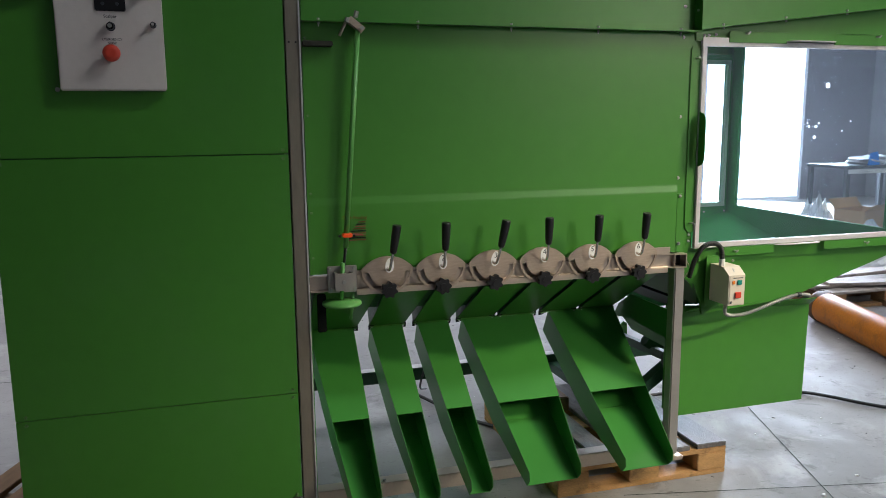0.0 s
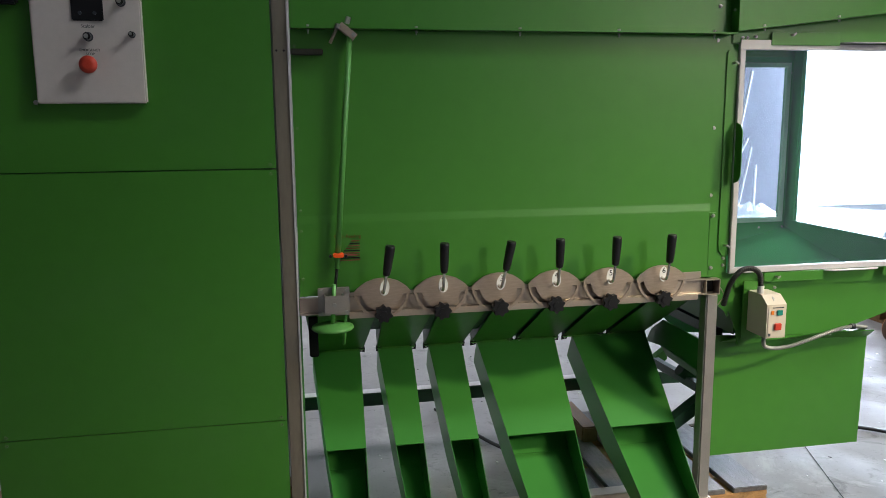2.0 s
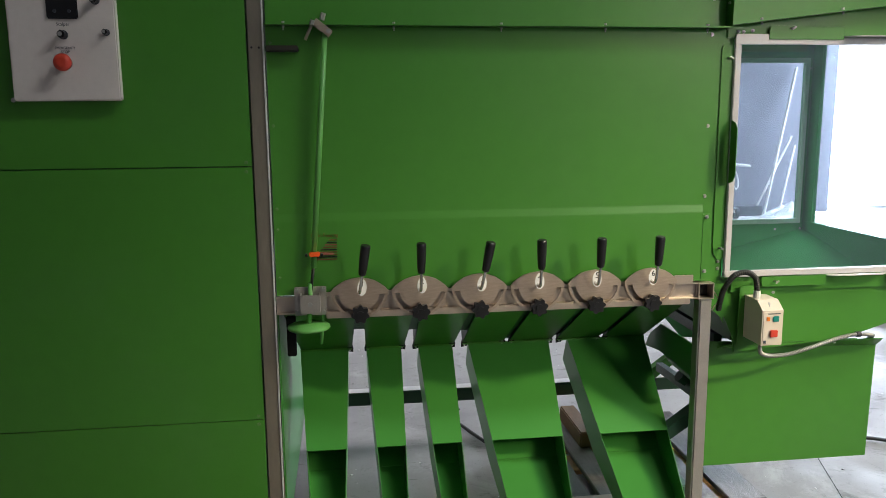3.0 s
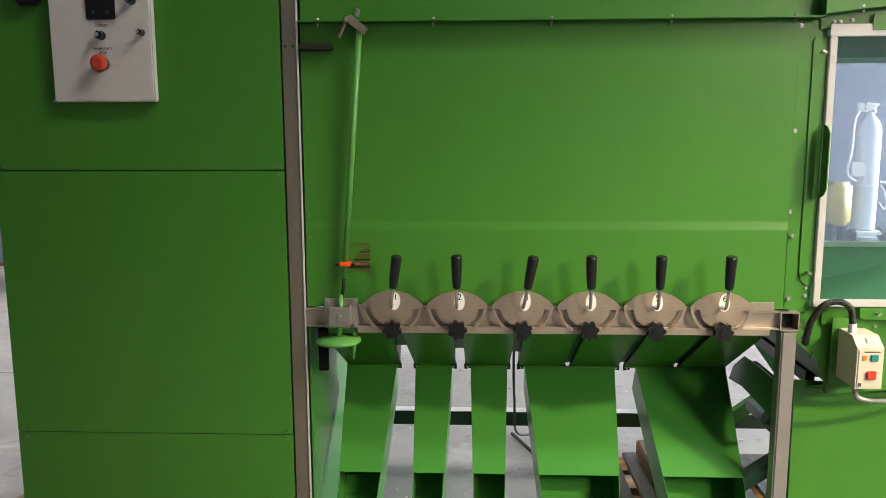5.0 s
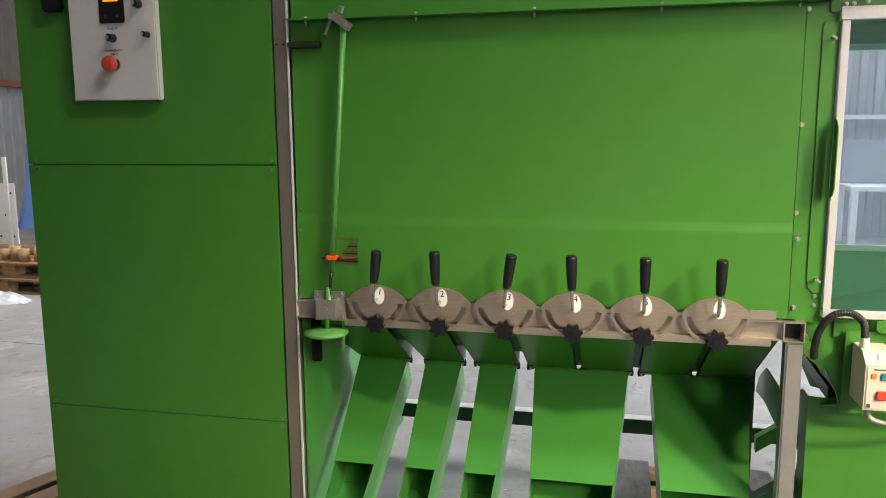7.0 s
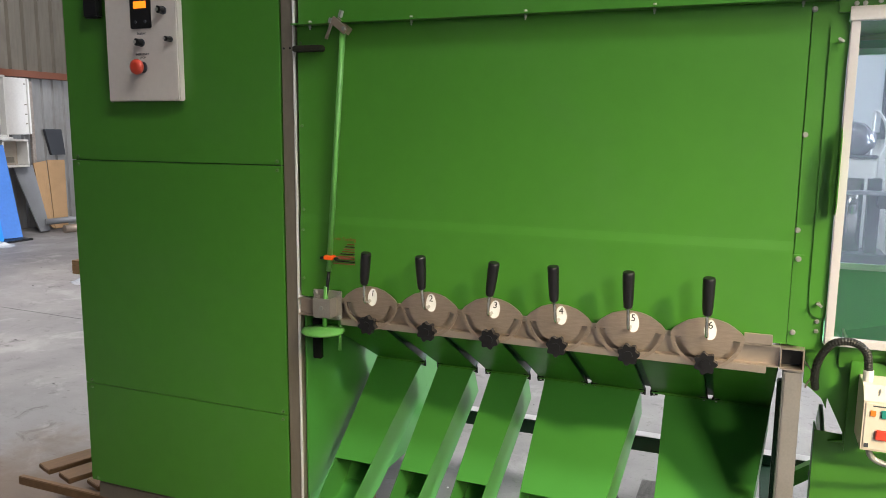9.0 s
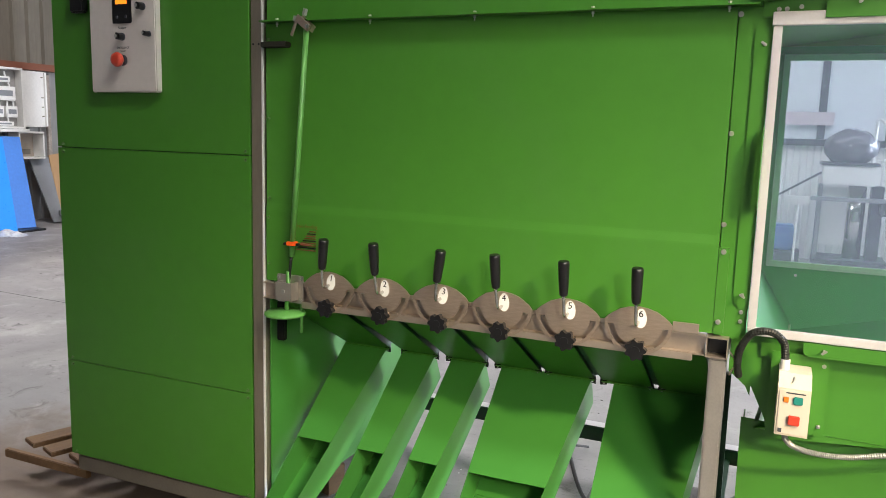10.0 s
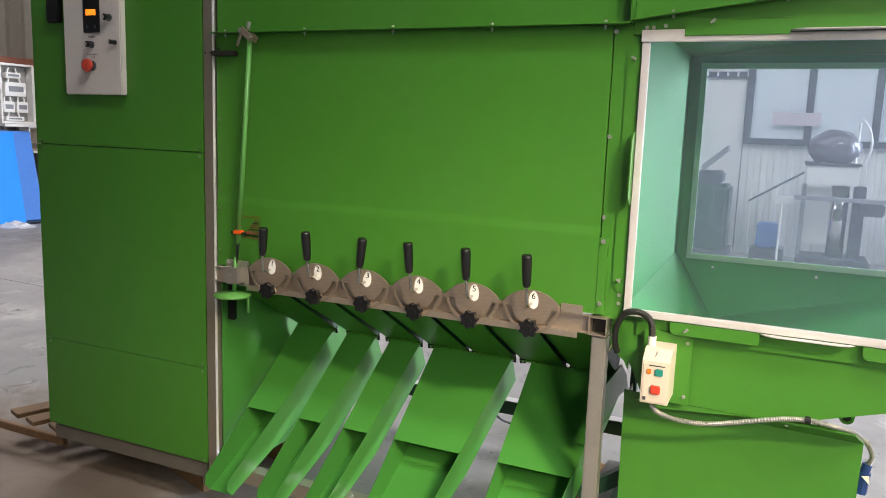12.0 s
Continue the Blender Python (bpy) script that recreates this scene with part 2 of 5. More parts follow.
CORRUGATED = pmat("grey_corrugated_sheet", (0.33, 0.325, 0.315), 0.5, 0.2, 0.18, 1.2, dirt=(0.25, 0.22, 0.19), dirt_amount=0.6, stretch=(1, 1, 0.25))
ROOF = pmat("roof_sheet", (0.10, 0.098, 0.095), 0.7, 0, 0.15, 0.7)
RUST = pmat("red_lead_beam", (0.20, 0.068, 0.036), 0.6, 0, 0.15, 3)
BLUE = pmat("blue_sheet", (0.015, 0.26, 0.85), 0.35, 0, 0.08, 2)
BLUEDULL = pmat("dull_blue_sheet", (0.06, 0.20, 0.60), 0.45, 0, 0.1, 2)
PLASTERGREY = pmat("grey_steel_back", (0.30, 0.29, 0.27), 0.6, 0, 0.15, 5)
BEIGEGREY = pmat("beige_grey_board", (0.36, 0.31, 0.25), 0.7, 0, 0.2, 5)
BLUEGREY = pmat("blue_film", (0.05, 0.15, 0.42), 0.35, 0, 0.1, 2)
OFFWHITE = pmat("white_paint", (0.72, 0.71, 0.68), 0.6, 0, 0.08, 2)
DARKFRAME = pmat("dark_grey_frame", (0.05, 0.055, 0.065), 0.5)
CARD = pmat("cardboard", (0.42, 0.26, 0.13), 0.8, 0, 0.12, 6)
GASGREY = pmat("grey_cylinder_paint", (0.58, 0.60, 0.64), 0.4, 0, 0.1, 5)
ORANGECYL = pmat("orange_cylinder_paint", (0.44, 0.145, 0.012), 0.5, 0, 0.3, 5, spec=0.15, dirt=(0.13, 0.07, 0.04), dirt_amount=0.85, dirt_scale=6)
MACHINEGREY = pmat("grey_machine_enamel", (0.25, 0.26, 0.28), 0.45, 0.1, 0.12, 5)
OUTSIDE = glow("bright_daylight_outside", (0.93, 0.97, 1.0), 5.0)
LED = glow("amber_led", (1.0, 0.24, 0.01), 1.3)

# ---- building helpers ----
ORIGIN = {}


def thing(name, at, label, category, group="", kind=""):
    ob = new(name)
    ob.location = at
    ORIGIN[ob.name] = Vector(at)
    return tagged(ob, label, category, group, kind)


def part(name, bm, mat, parent=None, label="", smooth=False):
    """One mesh from a bmesh in the place's metres, under a thing or one of its parts."""
    o = ORIGIN.get(parent.name, Vector()) if parent else Vector()
    bmesh.ops.recalc_face_normals(bm, faces=bm.faces[:])
    if smooth:
        for f in bm.faces:
            f.smooth = len(f.verts) <= 4
    bmesh.ops.translate(bm, verts=bm.verts[:], vec=-o)
    me = bpy.data.meshes.new(name)
    bm.to_mesh(me)
    bm.free()
    me.materials.append(mat)
    ob = new(name, me)
    if parent:
        ob.parent = parent
        ORIGIN[ob.name] = o
    if label:
        ob["label"] = label
    return ob


def box(x0, x1, y0, y1, z0, z1, bevel=0.0, bm=None, turn=None):
    bm = bm or bmesh.new()
    r = bmesh.ops.create_cube(bm, size=1.0)
    vs = r["verts"]
    bmesh.ops.scale(bm, verts=vs, vec=(abs(x1 - x0), abs(y1 - y0), abs(z1 - z0)))
    if bevel:
        es = list({e for v in vs for e in v.link_edges})
        vs = list({v for f in bmesh.ops.bevel(bm, geom=es, offset=bevel, segments=2, affect="EDGES")["faces"] for v in f.verts} | {v for v in vs if v.is_valid})
    if turn:
        bmesh.ops.transform(bm, matrix=turn, verts=vs)
    bmesh.ops.translate(bm, verts=vs, vec=((x0 + x1) / 2, (y0 + y1) / 2, (z0 + z1) / 2))
    return bm


def prism(points, by, bm=None):
    """A flat outline pushed along a vector."""
    bm = bm or bmesh.new()
    by = Vector(by)
    a = [bm.verts.new(p) for p in points]
    b = [bm.verts.new(Vector(p) + by) for p in points]
    bm.faces.new(a)
    bm.faces.new(b[::-1])
    for i in range(len(a)):
        j = (i + 1) % len(a)
        bm.faces.new((a[i], b[i], b[j], a[j]))
    return bm


def rod(p, q, r, seg=16, bm=None, r2=None):
    bm = bm or bmesh.new()
    p, q = Vector(p), Vector(q)
    d = q - p
    m = Matrix.Translation((p + q) / 2) @ d.to_track_quat("Z", "Y").to_matrix().to_4x4()
    bmesh.ops.create_cone(bm, cap_ends=True, segments=seg, radius1=r, radius2=r if r2 is None else r2, depth=d.length, matrix=m)
    return bm


def smooth_path(pts, n=12):
    """Points along a soft curve through pts."""
    pts = [Vector(p) for p in pts]
    pts = [2 * pts[0] - pts[1], *pts, 2 * pts[-1] - pts[-2]]
    out = []
    for i in range(1, len(pts) - 2):
        a, b, c, d = pts[i - 1:i + 3]
        for k in range(n):
            t = k / n
            out.append(0.5 * (2 * b + (c - a) * t + (2 * a - 5 * b + 4 * c - d) * t * t + (3 * b - a - 3 * c + d) * t ** 3))
    return out + [pts[-2]]


def hose(pts, r, seg=10, n=12, ribs=0.0, bm=None):
    """A round hose along a soft curve; ribs is how deep its rings are."""
    bm = bm or bmesh.new()
    path = smooth_path(pts, n)
    rings, side = [], Vector((0.3, 0.2, 1)).normalized()
    for i, p in enumerate(path):
        d = (path[min(i + 1, len(path) - 1)] - path[max(i - 1, 0)]).normalized()
        u = d.cross(side).normalized()
        v = d.cross(u)
        rr = r + (ribs if i % 2 else -ribs)
        rings.append([bm.verts.new(p + rr * (math.cos(2 * math.pi * k / seg) * u + math.sin(2 * math.pi * k / seg) * v)) for k in range(seg)])
    for a, b in zip(rings, rings[1:]):
        for k in range(seg):
            j = (k + 1) % seg
            bm.faces.new((a[k], a[j], b[j], b[k]))
    bm.faces.new(rings[0])
    bm.faces.new(rings[-1][::-1])
    return bm


def lathe(profile, at, axis="Z", seg=24, bm=None):
    """Turned shape from (radius, height) pairs about an axis through at."""
    bm = bm or bmesh.new()
    rings = []
    for r, h in profile:
        ring = []
        for k in range(seg):
            c, s = r * math.cos(2 * math.pi * k / seg), r * math.sin(2 * math.pi * k / seg)
            v = {"Z": (c, s, h), "Y": (c, h, s), "X": (h, c, s)}[axis]
            ring.append(bm.verts.new(Vector(at) + Vector(v)))
        rings.append(ring)
    for a, b in zip(rings, rings[1:]):
        for k in range(seg):
            j = (k + 1) % seg
            bm.faces.new((a[k], a[j], b[j], b[k]))
    bm.faces.new(rings[0])
    bm.faces.new(rings[-1][::-1])
    return bm


def screws(points, parent, r=0.006, out=(0, -1, 0), mat=None):
    """Hexagon screw heads with washers, each a part of its panel."""
    o = Vector(out)
    for p in points:
        p = Vector(p)
        bm = rod(p, p + o * 0.0022, r * 1.4, 12)
        rod(p + o * 0.002, p + o * 0.0075, r, 6, bm)
        part("screw", bm, mat or SCREW, parent)


def lettering(body, size, m, mat, parent, name="lettering"):
    """Raised letters from the built-in font, at the pose m, as a part."""
    cu = bpy.data.curves.new(name, "FONT")
    cu.body, cu.size, cu.extrude, cu.align_x, cu.align_y = body, size, 0.0003, "CENTER", "CENTER"
    tmp = new("tmp", cu)
    me = bpy.data.meshes.new_from_object(tmp)
    bpy.data.objects.remove(tmp)
    bm = bmesh.new()
    bm.from_mesh(me)
    bpy.data.meshes.remove(me)
    bmesh.ops.transform(bm, matrix=m, verts=bm.verts[:])
    return part(name, bm, mat, parent)


FRONT = pose(0, 0, 0, 90, 0, 0)  # text that faces the camera's side

# ---- hall ----
H = 6.2


def corrugated(a, b, z0, z1, pitch=0.2, depth=0.035, thick=0.02):
    """Trapezoid sheet wall from a to b, with its ribs towards the left of the way."""
    bm = bmesh.new()
    a, b = Vector((*a, 0)), Vector((*b, 0))
    d = (b - a).normalized()
    nrm = Vector((-d.y, d.x, 0))
    length, s, pts = (b - a).length, 0.0, []
    while s < length:
        for f, h in ((0, 0), (0.4, 0), (0.5, 1), (0.9, 1)):
            if s + f * pitch < length:
                pts.append(a + d * (s + f * pitch) + nrm * depth * h)
        s += pitch
    pts.append(b)
    rows = [[bm.verts.new(p + off + Vector((0, 0, z))) for p in pts] for off, z in ((Vector(), z0), (Vector(), z1), (-nrm * thick, z1), (-nrm * thick, z0))]
    for r0, r1 in zip(rows, rows[1:] + rows[:1]):
        for i in range(len(pts) - 1):
            bm.faces.new((r0[i], r0[i + 1], r1[i + 1], r1[i]))
    return bm


def structure(name, bm, mat, label, category):
    return tagged(part(name, bm, mat), label, category, "", "structure")


floor = structure("floor", box(-60, 60, -60, 60, -0.3, 0.0), CONCRETE, "worn grey concrete floor with cracks and stains", "floor")
structure("ceiling", box(-9.3, 12.3, -3.5, 9.8, H, H + 0.15), ROOF, "grey sheet roof of the hall", "ceiling")
# back wall: light ribbed sheet, then dark wall with a doorway
structure("wall_back_light", corrugated((4.8, 9.5), (-9.0, 9.5), 0, H), CORRUGATED, "light grey corrugated sheet wall", "wall")
structure("wall_back_dark", box(4.8, 8.3, 9.5, 9.57, 0, H), BACKDARK, "dark grey plastered wall", "wall")
structure("wall_back_corner", box(10.45, 12.2, 9.5, 9.57, 0, H), BACKGREY, "dark grey plastered wall beside the doorway", "wall")
structure("wall_back_lintel", box(8.3, 10.45, 9.5, 9.57, 4.2, H), BACKGREY, "dark grey wall over the doorway", "wall")
structure("backdrop", box(6.0, 13.0, 10.0, 10.1, -0.2, 6), OUTSIDE, "overexposed bright daylight outside the doorway", "sky")
structure("wall_left_upper", corrugated((-9.0, 9.5), (-9.0, -3.3), 2.33, H, 0.26, 0.045), BROWNSHEET, "brownish grey corrugated steel wall with streaks", "wall")
structure("wall_left_lower", corrugated((-8.99, 9.5), (-8.99, -3.3), 0, 2.33, 0.2, 0.03), CORRUGATED, "light grey corrugated sheet below the wall rail", "wall")
structure("trim", box(-8.94, -8.82, -3.1, 9.4, 2.275, 2.375), RUST, "red-brown steel rail along the wall", "beam")
structure("wall_right", box(12.0, 12.2, -3.2, 9.5, 0, H), BACKGREY, "dark grey plastered wall", "wall")
# unseen wall added behind the camera; its two openings mask the warm lamps
for name, a in (("unseen_mask_left", (-9.0, 2.75, 0, H)), ("unseen_mask_low", (2.75, 4.1, 0, 1.95)), ("unseen_mask_high", (2.75, 4.1, 2.82, H)), ("unseen_mask_middle", (4.1, 4.85, 0, H)), ("unseen_mask_sill", (4.85, 6.1, 0, 3.95)), ("unseen_mask_lintel", (4.85, 6.1, 4.6, H)), ("unseen_mask_right", (6.1, 12.0, 0, H))):
    structure(name, box(a[0], a[1], -3.4, -3.2, a[2], a[3]), WALLGREY, "dark grey plastered wall", "wall")

# ---- control cabinet ----
cab = thing("machine_cabinet", (-0.44, 0.6, 0.144), "tall green steel machine cabinet with bolted front panels", "cabinet")
part("body", box(-0.885, -0.02, 0.014, 1.2, 0.21, 3.3), DARKGREEN, cab)
part("base_beam", box(-0.87, -0.02, 0.01, 1.15, 0.144, 0.208, 0.004), BEAM, cab, "grey-brown steel base beam with shade in its colour")
for z0, z1 in ((0.215, 0.5995), (0.6015, 1.4245), (1.4275, 3.3)):
    p = part("front_panel", box(-0.89, -0.0075, 0.0, 0.013, z0, z1, 0.0012), GREEN, cab)
    screws([(x, 0.0, z) for x in (-0.86, -0.025) for z in (z0 + 0.0115, z1 - 0.0135)], p, 0.0042, mat=GREEN_SCREW)
part("side_wall", box(0.046, 0.052, 0.03, 1.18, 0.16, 1.0), GREEN_CHUTE, cab)

post = thing("steel_post", (0.014, 0.02, 0.144), "grey painted steel corner post of the machine", "post")
part("channel", box(-0.002, 0.0400, 0.001, 0.05, 0.144, 3.3, 0.002), STEEL, post)
part("lip", box(0.0405, 0.0455, -0.003, 0.0085, 0.144, 3.3, 0.001), FRAME, post, "bare bright sheet edge")
for x in (0.008, 0.03):
    part("hole", rod((x, 0.0003, 1.785), (x, 0.002, 1.785), 0.0035, 10), BLACK, post)

# ---- control box on the cabinet ----
ctl = thing("control_panel", (-0.52, 0.0, 1.628), "cream enamelled control box with knobs and red emergency stop", "control panel")
part("enclosure", box(-0.672, -0.372, -0.03, -0.001, 1.628, 2.18, 0.004), CREAM, ctl)
disp = part("display", box(-0.560, -0.474, -0.034, -0.0305, 1.861, 1.985, 0.003), BLACK, ctl, "black display with amber digits")
part("screen", box(-0.543, -0.492, -0.0355, -0.0345, 1.925, 1.947), LED, disp, "lit amber digits")
for x in (-0.537, -0.497):
    part("button", rod((x, -0.0375, 1.882), (x, -0.034, 1.882), 0.005, 10), DARKFRAME, disp)


def knob(x, z, r):
    k = part("knob", rod((x, -0.031, z), (x, -0.036, z), r * 1.25, 20), DARKFRAME, ctl)
    part("grip", rod((x, -0.036, z), (x, -0.055, z), r, 16, box(x - r * 0.3, x + r * 0.3, -0.062, -0.036, z - r * 1.1, z + r * 1.1, 0.002)), BLACK, k)
    part("cap", rod((x, -0.0622, z), (x, -0.0632, z), r * 0.6, 12), SCREW, k, "bright metal cap")


knob(-0.519, 1.816, 0.0105)
knob(-0.424, 1.914, 0.0105)
knob(-0.399, 1.823, 0.0075)
est = part("emergency_stop", lathe([(0.011, -0.031), (0.011, -0.05), (0.024, -0.051), (0.0255, -0.058), (0.022, -0.066), (0.012, -0.069)], (-0.520, 0, 1.737), "Y"), RED, ctl, "red mushroom emergency stop button", True)
part("collar", lathe([(0.019, -0.030), (0.019, -0.036), (0.013, -0.037)], (-0.520, 0, 1.737), "Y"), DARKFRAME, est)
lettering("Scalper", 0.013, Matrix.Translation((-0.519, -0.0305, 1.846)) @ FRONT, DARKFRAME, ctl)
lettering("EMERGENCY", 0.010, Matrix.Translation((-0.518, -0.0305, 1.779)) @ FRONT, DARKFRAME, ctl)
lettering("STOP", 0.010, Matrix.Translation((-0.518, -0.0305, 1.768)) @ FRONT, DARKFRAME, ctl)
screws([(-0.684, -0.002, 1.632)], ctl, 0.005)
blk = thing("black_socket", (-0.74, 0.0, 1.9), "small black plastic socket on the green panel", "socket")
part("case", box(-0.77, -0.705, -0.03, -0.001, 1.905, 2.0, 0.006), BLACK, blk)

# ---- main body of the cleaner ----
body = thing("grain_cleaner", (0.8, 0.6, 0.95), "green powder-coated sheet steel body of a grain cleaning machine", "machine")
part("housing", box(0.05, 1.53, 0.032, 1.19, 1.02, 3.3), GREEN, body)
up = part("upper_panel", box(0.05, 1.530, 0.016, 0.031, 1.855, 3.3, 0.002), GREEN, body)
# one sheet with a shallow double bend above the levers
bend = [(0.0116, 1.849), (0.0116, 1.2800), (0.0114, 1.2740), (0.0108, 1.2690), (0.0080, 1.2500), (0.0077, 1.2450), (0.0076, 1.2390), (0.0076, 1.012), (0.031, 1.012), (0.031, 1.849)]
part("front_panel", prism([(0.05, y, z) for y, z in bend], (1.428, 0, 0)), GREEN, body)
low = part("corner_tab", box(1.4785, 1.505, 0.0064, 0.019, 1.012, 1.2415, 0.001), GREEN, body)
# outward flanges along the sheet joint, bolted together
fl = part("joint_flange", box(0.05, 1.530, -0.027, 0.0155, 1.8498, 1.8545, 0.0008), GREEN, body)
sf = part("corner_flange", box(1.5312, 1.5356, -0.029, 0.031, 1.8550, 3.3, 0.0008), GREEN, body)
for x in (0.105, 0.44, 0.777, 1.115, 1.458):
    part("bolt", rod((x, -0.004, 1.8550), (x, -0.004, 1.8625), 0.0050, 6), SCREW, fl)
    part("nut", rod((x, -0.004, 1.8425), (x, -0.004, 1.8494), 0.0042, 6, rod((x, -0.004, 1.836), (x, -0.004, 1.843), 0.0022, 8)), SCREW, fl)
for z in (1.93, 2.2):
    part("bolt", rod((1.5308, -0.006, z), (1.5250, -0.006, z), 0.0045, 6), SCREW, sf)
side = part("side_strip", box(1.4805, 1.56, 0.020, 0.031, 1.0, 1.849, 0.0012), GREEN, body)
screws([(1.485, 0.02, z) for z in (1.833, 1.537, 1.302)], side, 0.005)
screws([(1.491, 0.0064, z) for z in (1.232, 1.045)], low, 0.005)
screws([(1.545, 0.02, z) for z in (1.075, 1.05)], side, 0.004)
screws([(1.486, 0.016, 1.945), (1.486, 0.016, 2.2)], up, 0.0045)
screws([(0.062, 0.0064, z) for z in (1.07, 1.225)], body, 0.0035, mat=GREEN_SCREW)
screws([(0.062, 0.0116, z) for z in (1.29, 1.55, 1.80)], body, 0.0035, mat=GREEN_SCREW)
clip = part("clip_plate", prism([(1.522, 0.0155, 1.79), (1.522, 0.0155, 1.13), (1.526, 0.0155, 1.10), (1.54, 0.0155, 1.085), (1.562, 0.0155, 1.085), (1.562, 0.0155, 1.80), (1.528, 0.0155, 1.80)], (0, 0.0035, 0)), GREEN, body)
for z in (1.757, 1.123):
    bm = rod((1.545, 0.0155, z), (1.545, -0.008, z), 0.0038, 8)
    box(1.537, 1.553, -0.012, -0.0075, z - 0.0032, z + 0.0032, 0.0012, bm, pose(0, 0, 0, 0, 35, 0))
    part("wing_screw", bm, SCREW, clip)

# ---- scale sticker behind the rod ----
stk = thing("scale_sticker", (0.22, 0.012, 1.12), "yellow scale sticker with dark bars on the panel", "sticker")
for i in range(9):
    part("bar", box(0.246 - 0.026 - 0.0062 * i, 0.246, 0.0043, 0.0056, 1.1870 - 0.0078 * i, 1.1902 - 0.0078 * i), (BROWN, BLACK, RUST)[i % 3], stk)
lettering("Grain Feeding", 0.0155, Matrix.Translation((0.207, 0.0055, 1.204)) @ FRONT, DARKOLIVE, stk)

# ---- adjusting rod ----
ar = thing("adjusting_rod", (0.155, -0.02, 0.91), "long green adjusting rod with a flat round foot disc", "rod")
part("upper_rod", rod((0.170, -0.022, 1.105), (0.2305, -0.026, 1.836), 0.0088), GREEN_ROD, ar, "", True)
part("thread", rod((0.160, -0.022, 1.03), (0.171, -0.022, 1.115), 0.005), BLACK, ar, "dark threaded rod", True)
part("lower_rod", rod((0.1495, -0.022, 0.912), (0.159, -0.022, 1.055), 0.0075), GREEN_ROD, ar, "", True)
part("disc", lathe([(0.01, 0.013), (0.066, 0.007), (0.068, 0.0), (0.064, -0.004), (0.01, -0.005)], (0.150, -0.03, 0.913), "Z", 40), GREEN_ROD, ar, "", True)
part("needle", prism([(0.186, -0.012, 1.152), (0.236, -0.002, 1.146), (0.236, -0.002, 1.142), (0.186, -0.012, 1.143)], (0, 0.002, 0)), RUST, ar, "reddish pointer needle")
part("pointer", box(0.158, 0.192, -0.038, -0.012, 1.142, 1.156, 0.003), ORANGE, ar, "orange pointer clip")
for x in (0.150, 0.198):
    part("bolt", rod((x, -0.034, 1.147), (x, -0.02, 1.147), 0.005, 6), BLACK, ar)
part("stop_pin", rod((0.197, -0.002, 0.955), (0.186, 0.012, 0.845), 0.0055), GREEN_ROD, ar, "", True)
br = part("bracket", box(0.128, 0.186, -0.05, -0.046, 0.962, 1.022, 0.001, box(0.184, 0.188, -0.05, -0.006, 0.962, 1.022, 0.001, box(0.126, 0.130, -0.05, -0.006, 0.962, 1.022, 0.001))), ZINC, ar, "bright bent steel bracket")
part("screw", rod((0.157, -0.05, 0.992), (0.157, -0.054, 0.992), 0.007, 14), SCREW, br)
bp = part("bracket_plate", box(0.106, 0.208, -0.012, -0.007, 0.948, 1.042, 0.002), ZINC, ar, "bright steel mounting plate")
screws([(x, -0.012, z) for x in (0.115, 0.199) for z in (0.958, 1.032)], bp, 0.0055)
pv = part("pivot", box(0.193, 0.253, -0.04, -0.034, 1.830, 1.852, 0.001, box(0.193, 0.253, -0.014, -0.008, 1.830, 1.852, 0.001, None, pose(0, 0, 0, 0, 38, 0)), pose(0, 0, 0, 0, 38, 0)), PLATE, ar, "bright steel fork")
screws([(0.241, -0.04, 1.830)], pv, 0.005)
part("arm", rod((0.170, -0.02, 1.806), (0.192, -0.024, 1.852), 0.005), RAIL, ar, "", True)
part("nut", rod((0.222, -0.028, 1.864), (0.228, -0.028, 1.884), 0.008, 6, rod((0.192, -0.034, 1.848), (0.197, -0.034, 1.862), 0.0085, 6)), SCREW, ar)
part("bracket_arm", box(0.05, 0.148, -0.020, 0.0115, 1.772, 1.790, 0.003), BRACKET, ar, "steel arm with its shade painted dark brown")

# ---- rail with six levers ----
rail = thing("support_rail", (0.78, 0.0, 0.165), "galvanised square steel rail and leg carrying the levers", "rail")
part("channel", prism([(0.048, -0.010, 1.008), (0.048, -0.010, 1.004), (0.048, 0.006, 1.004), (0.048, 0.006, 0.957), (0.048, -0.012, 0.957), (0.048, -0.012, 0.953), (0.048, 0.010, 0.953), (0.048, 0.010, 1.008)], (1.416, 0, 0)), RAIL, rail)
bm = bmesh.new()
for a in ((1.466, 1.4695, -0.012, 1.1, 0.950, 1.006), (1.5185, 1.522, -0.012, 1.1, 0.950, 1.006), (1.47, 1.518, -0.012, 1.1, 0.950, 0.9535), (1.47, 1.518, -0.012, 1.1, 1.0025, 1.006)):
    box(*a, 0.0, bm)
part("square_tube", bm, RAIL, rail)
# black plug added as the darkness inside the hollow tube
part("tube_dark", box(1.47, 1.518, 0.03, 0.04, 0.954, 1.002), BLACK, rail)
part("front_strip", box(0.205, 1.435, -0.018, -0.013, 0.936, 0.957, 0.002), RAIL, rail)
part("top_strip", box(0.205, 1.378, -0.010, -0.005, 1.009, 1.021, 0.001), RAIL, rail)
part("end_strip", box(1.3785, 1.446, -0.010, -0.005, 1.009, 1.036, 0.001), RAIL, rail)
leg = part("leg", box(1.476, 1.521, -0.004, 0.046, 0.165, 0.948, 0.005), ZINC, rail, "grey zinc-plated leg")
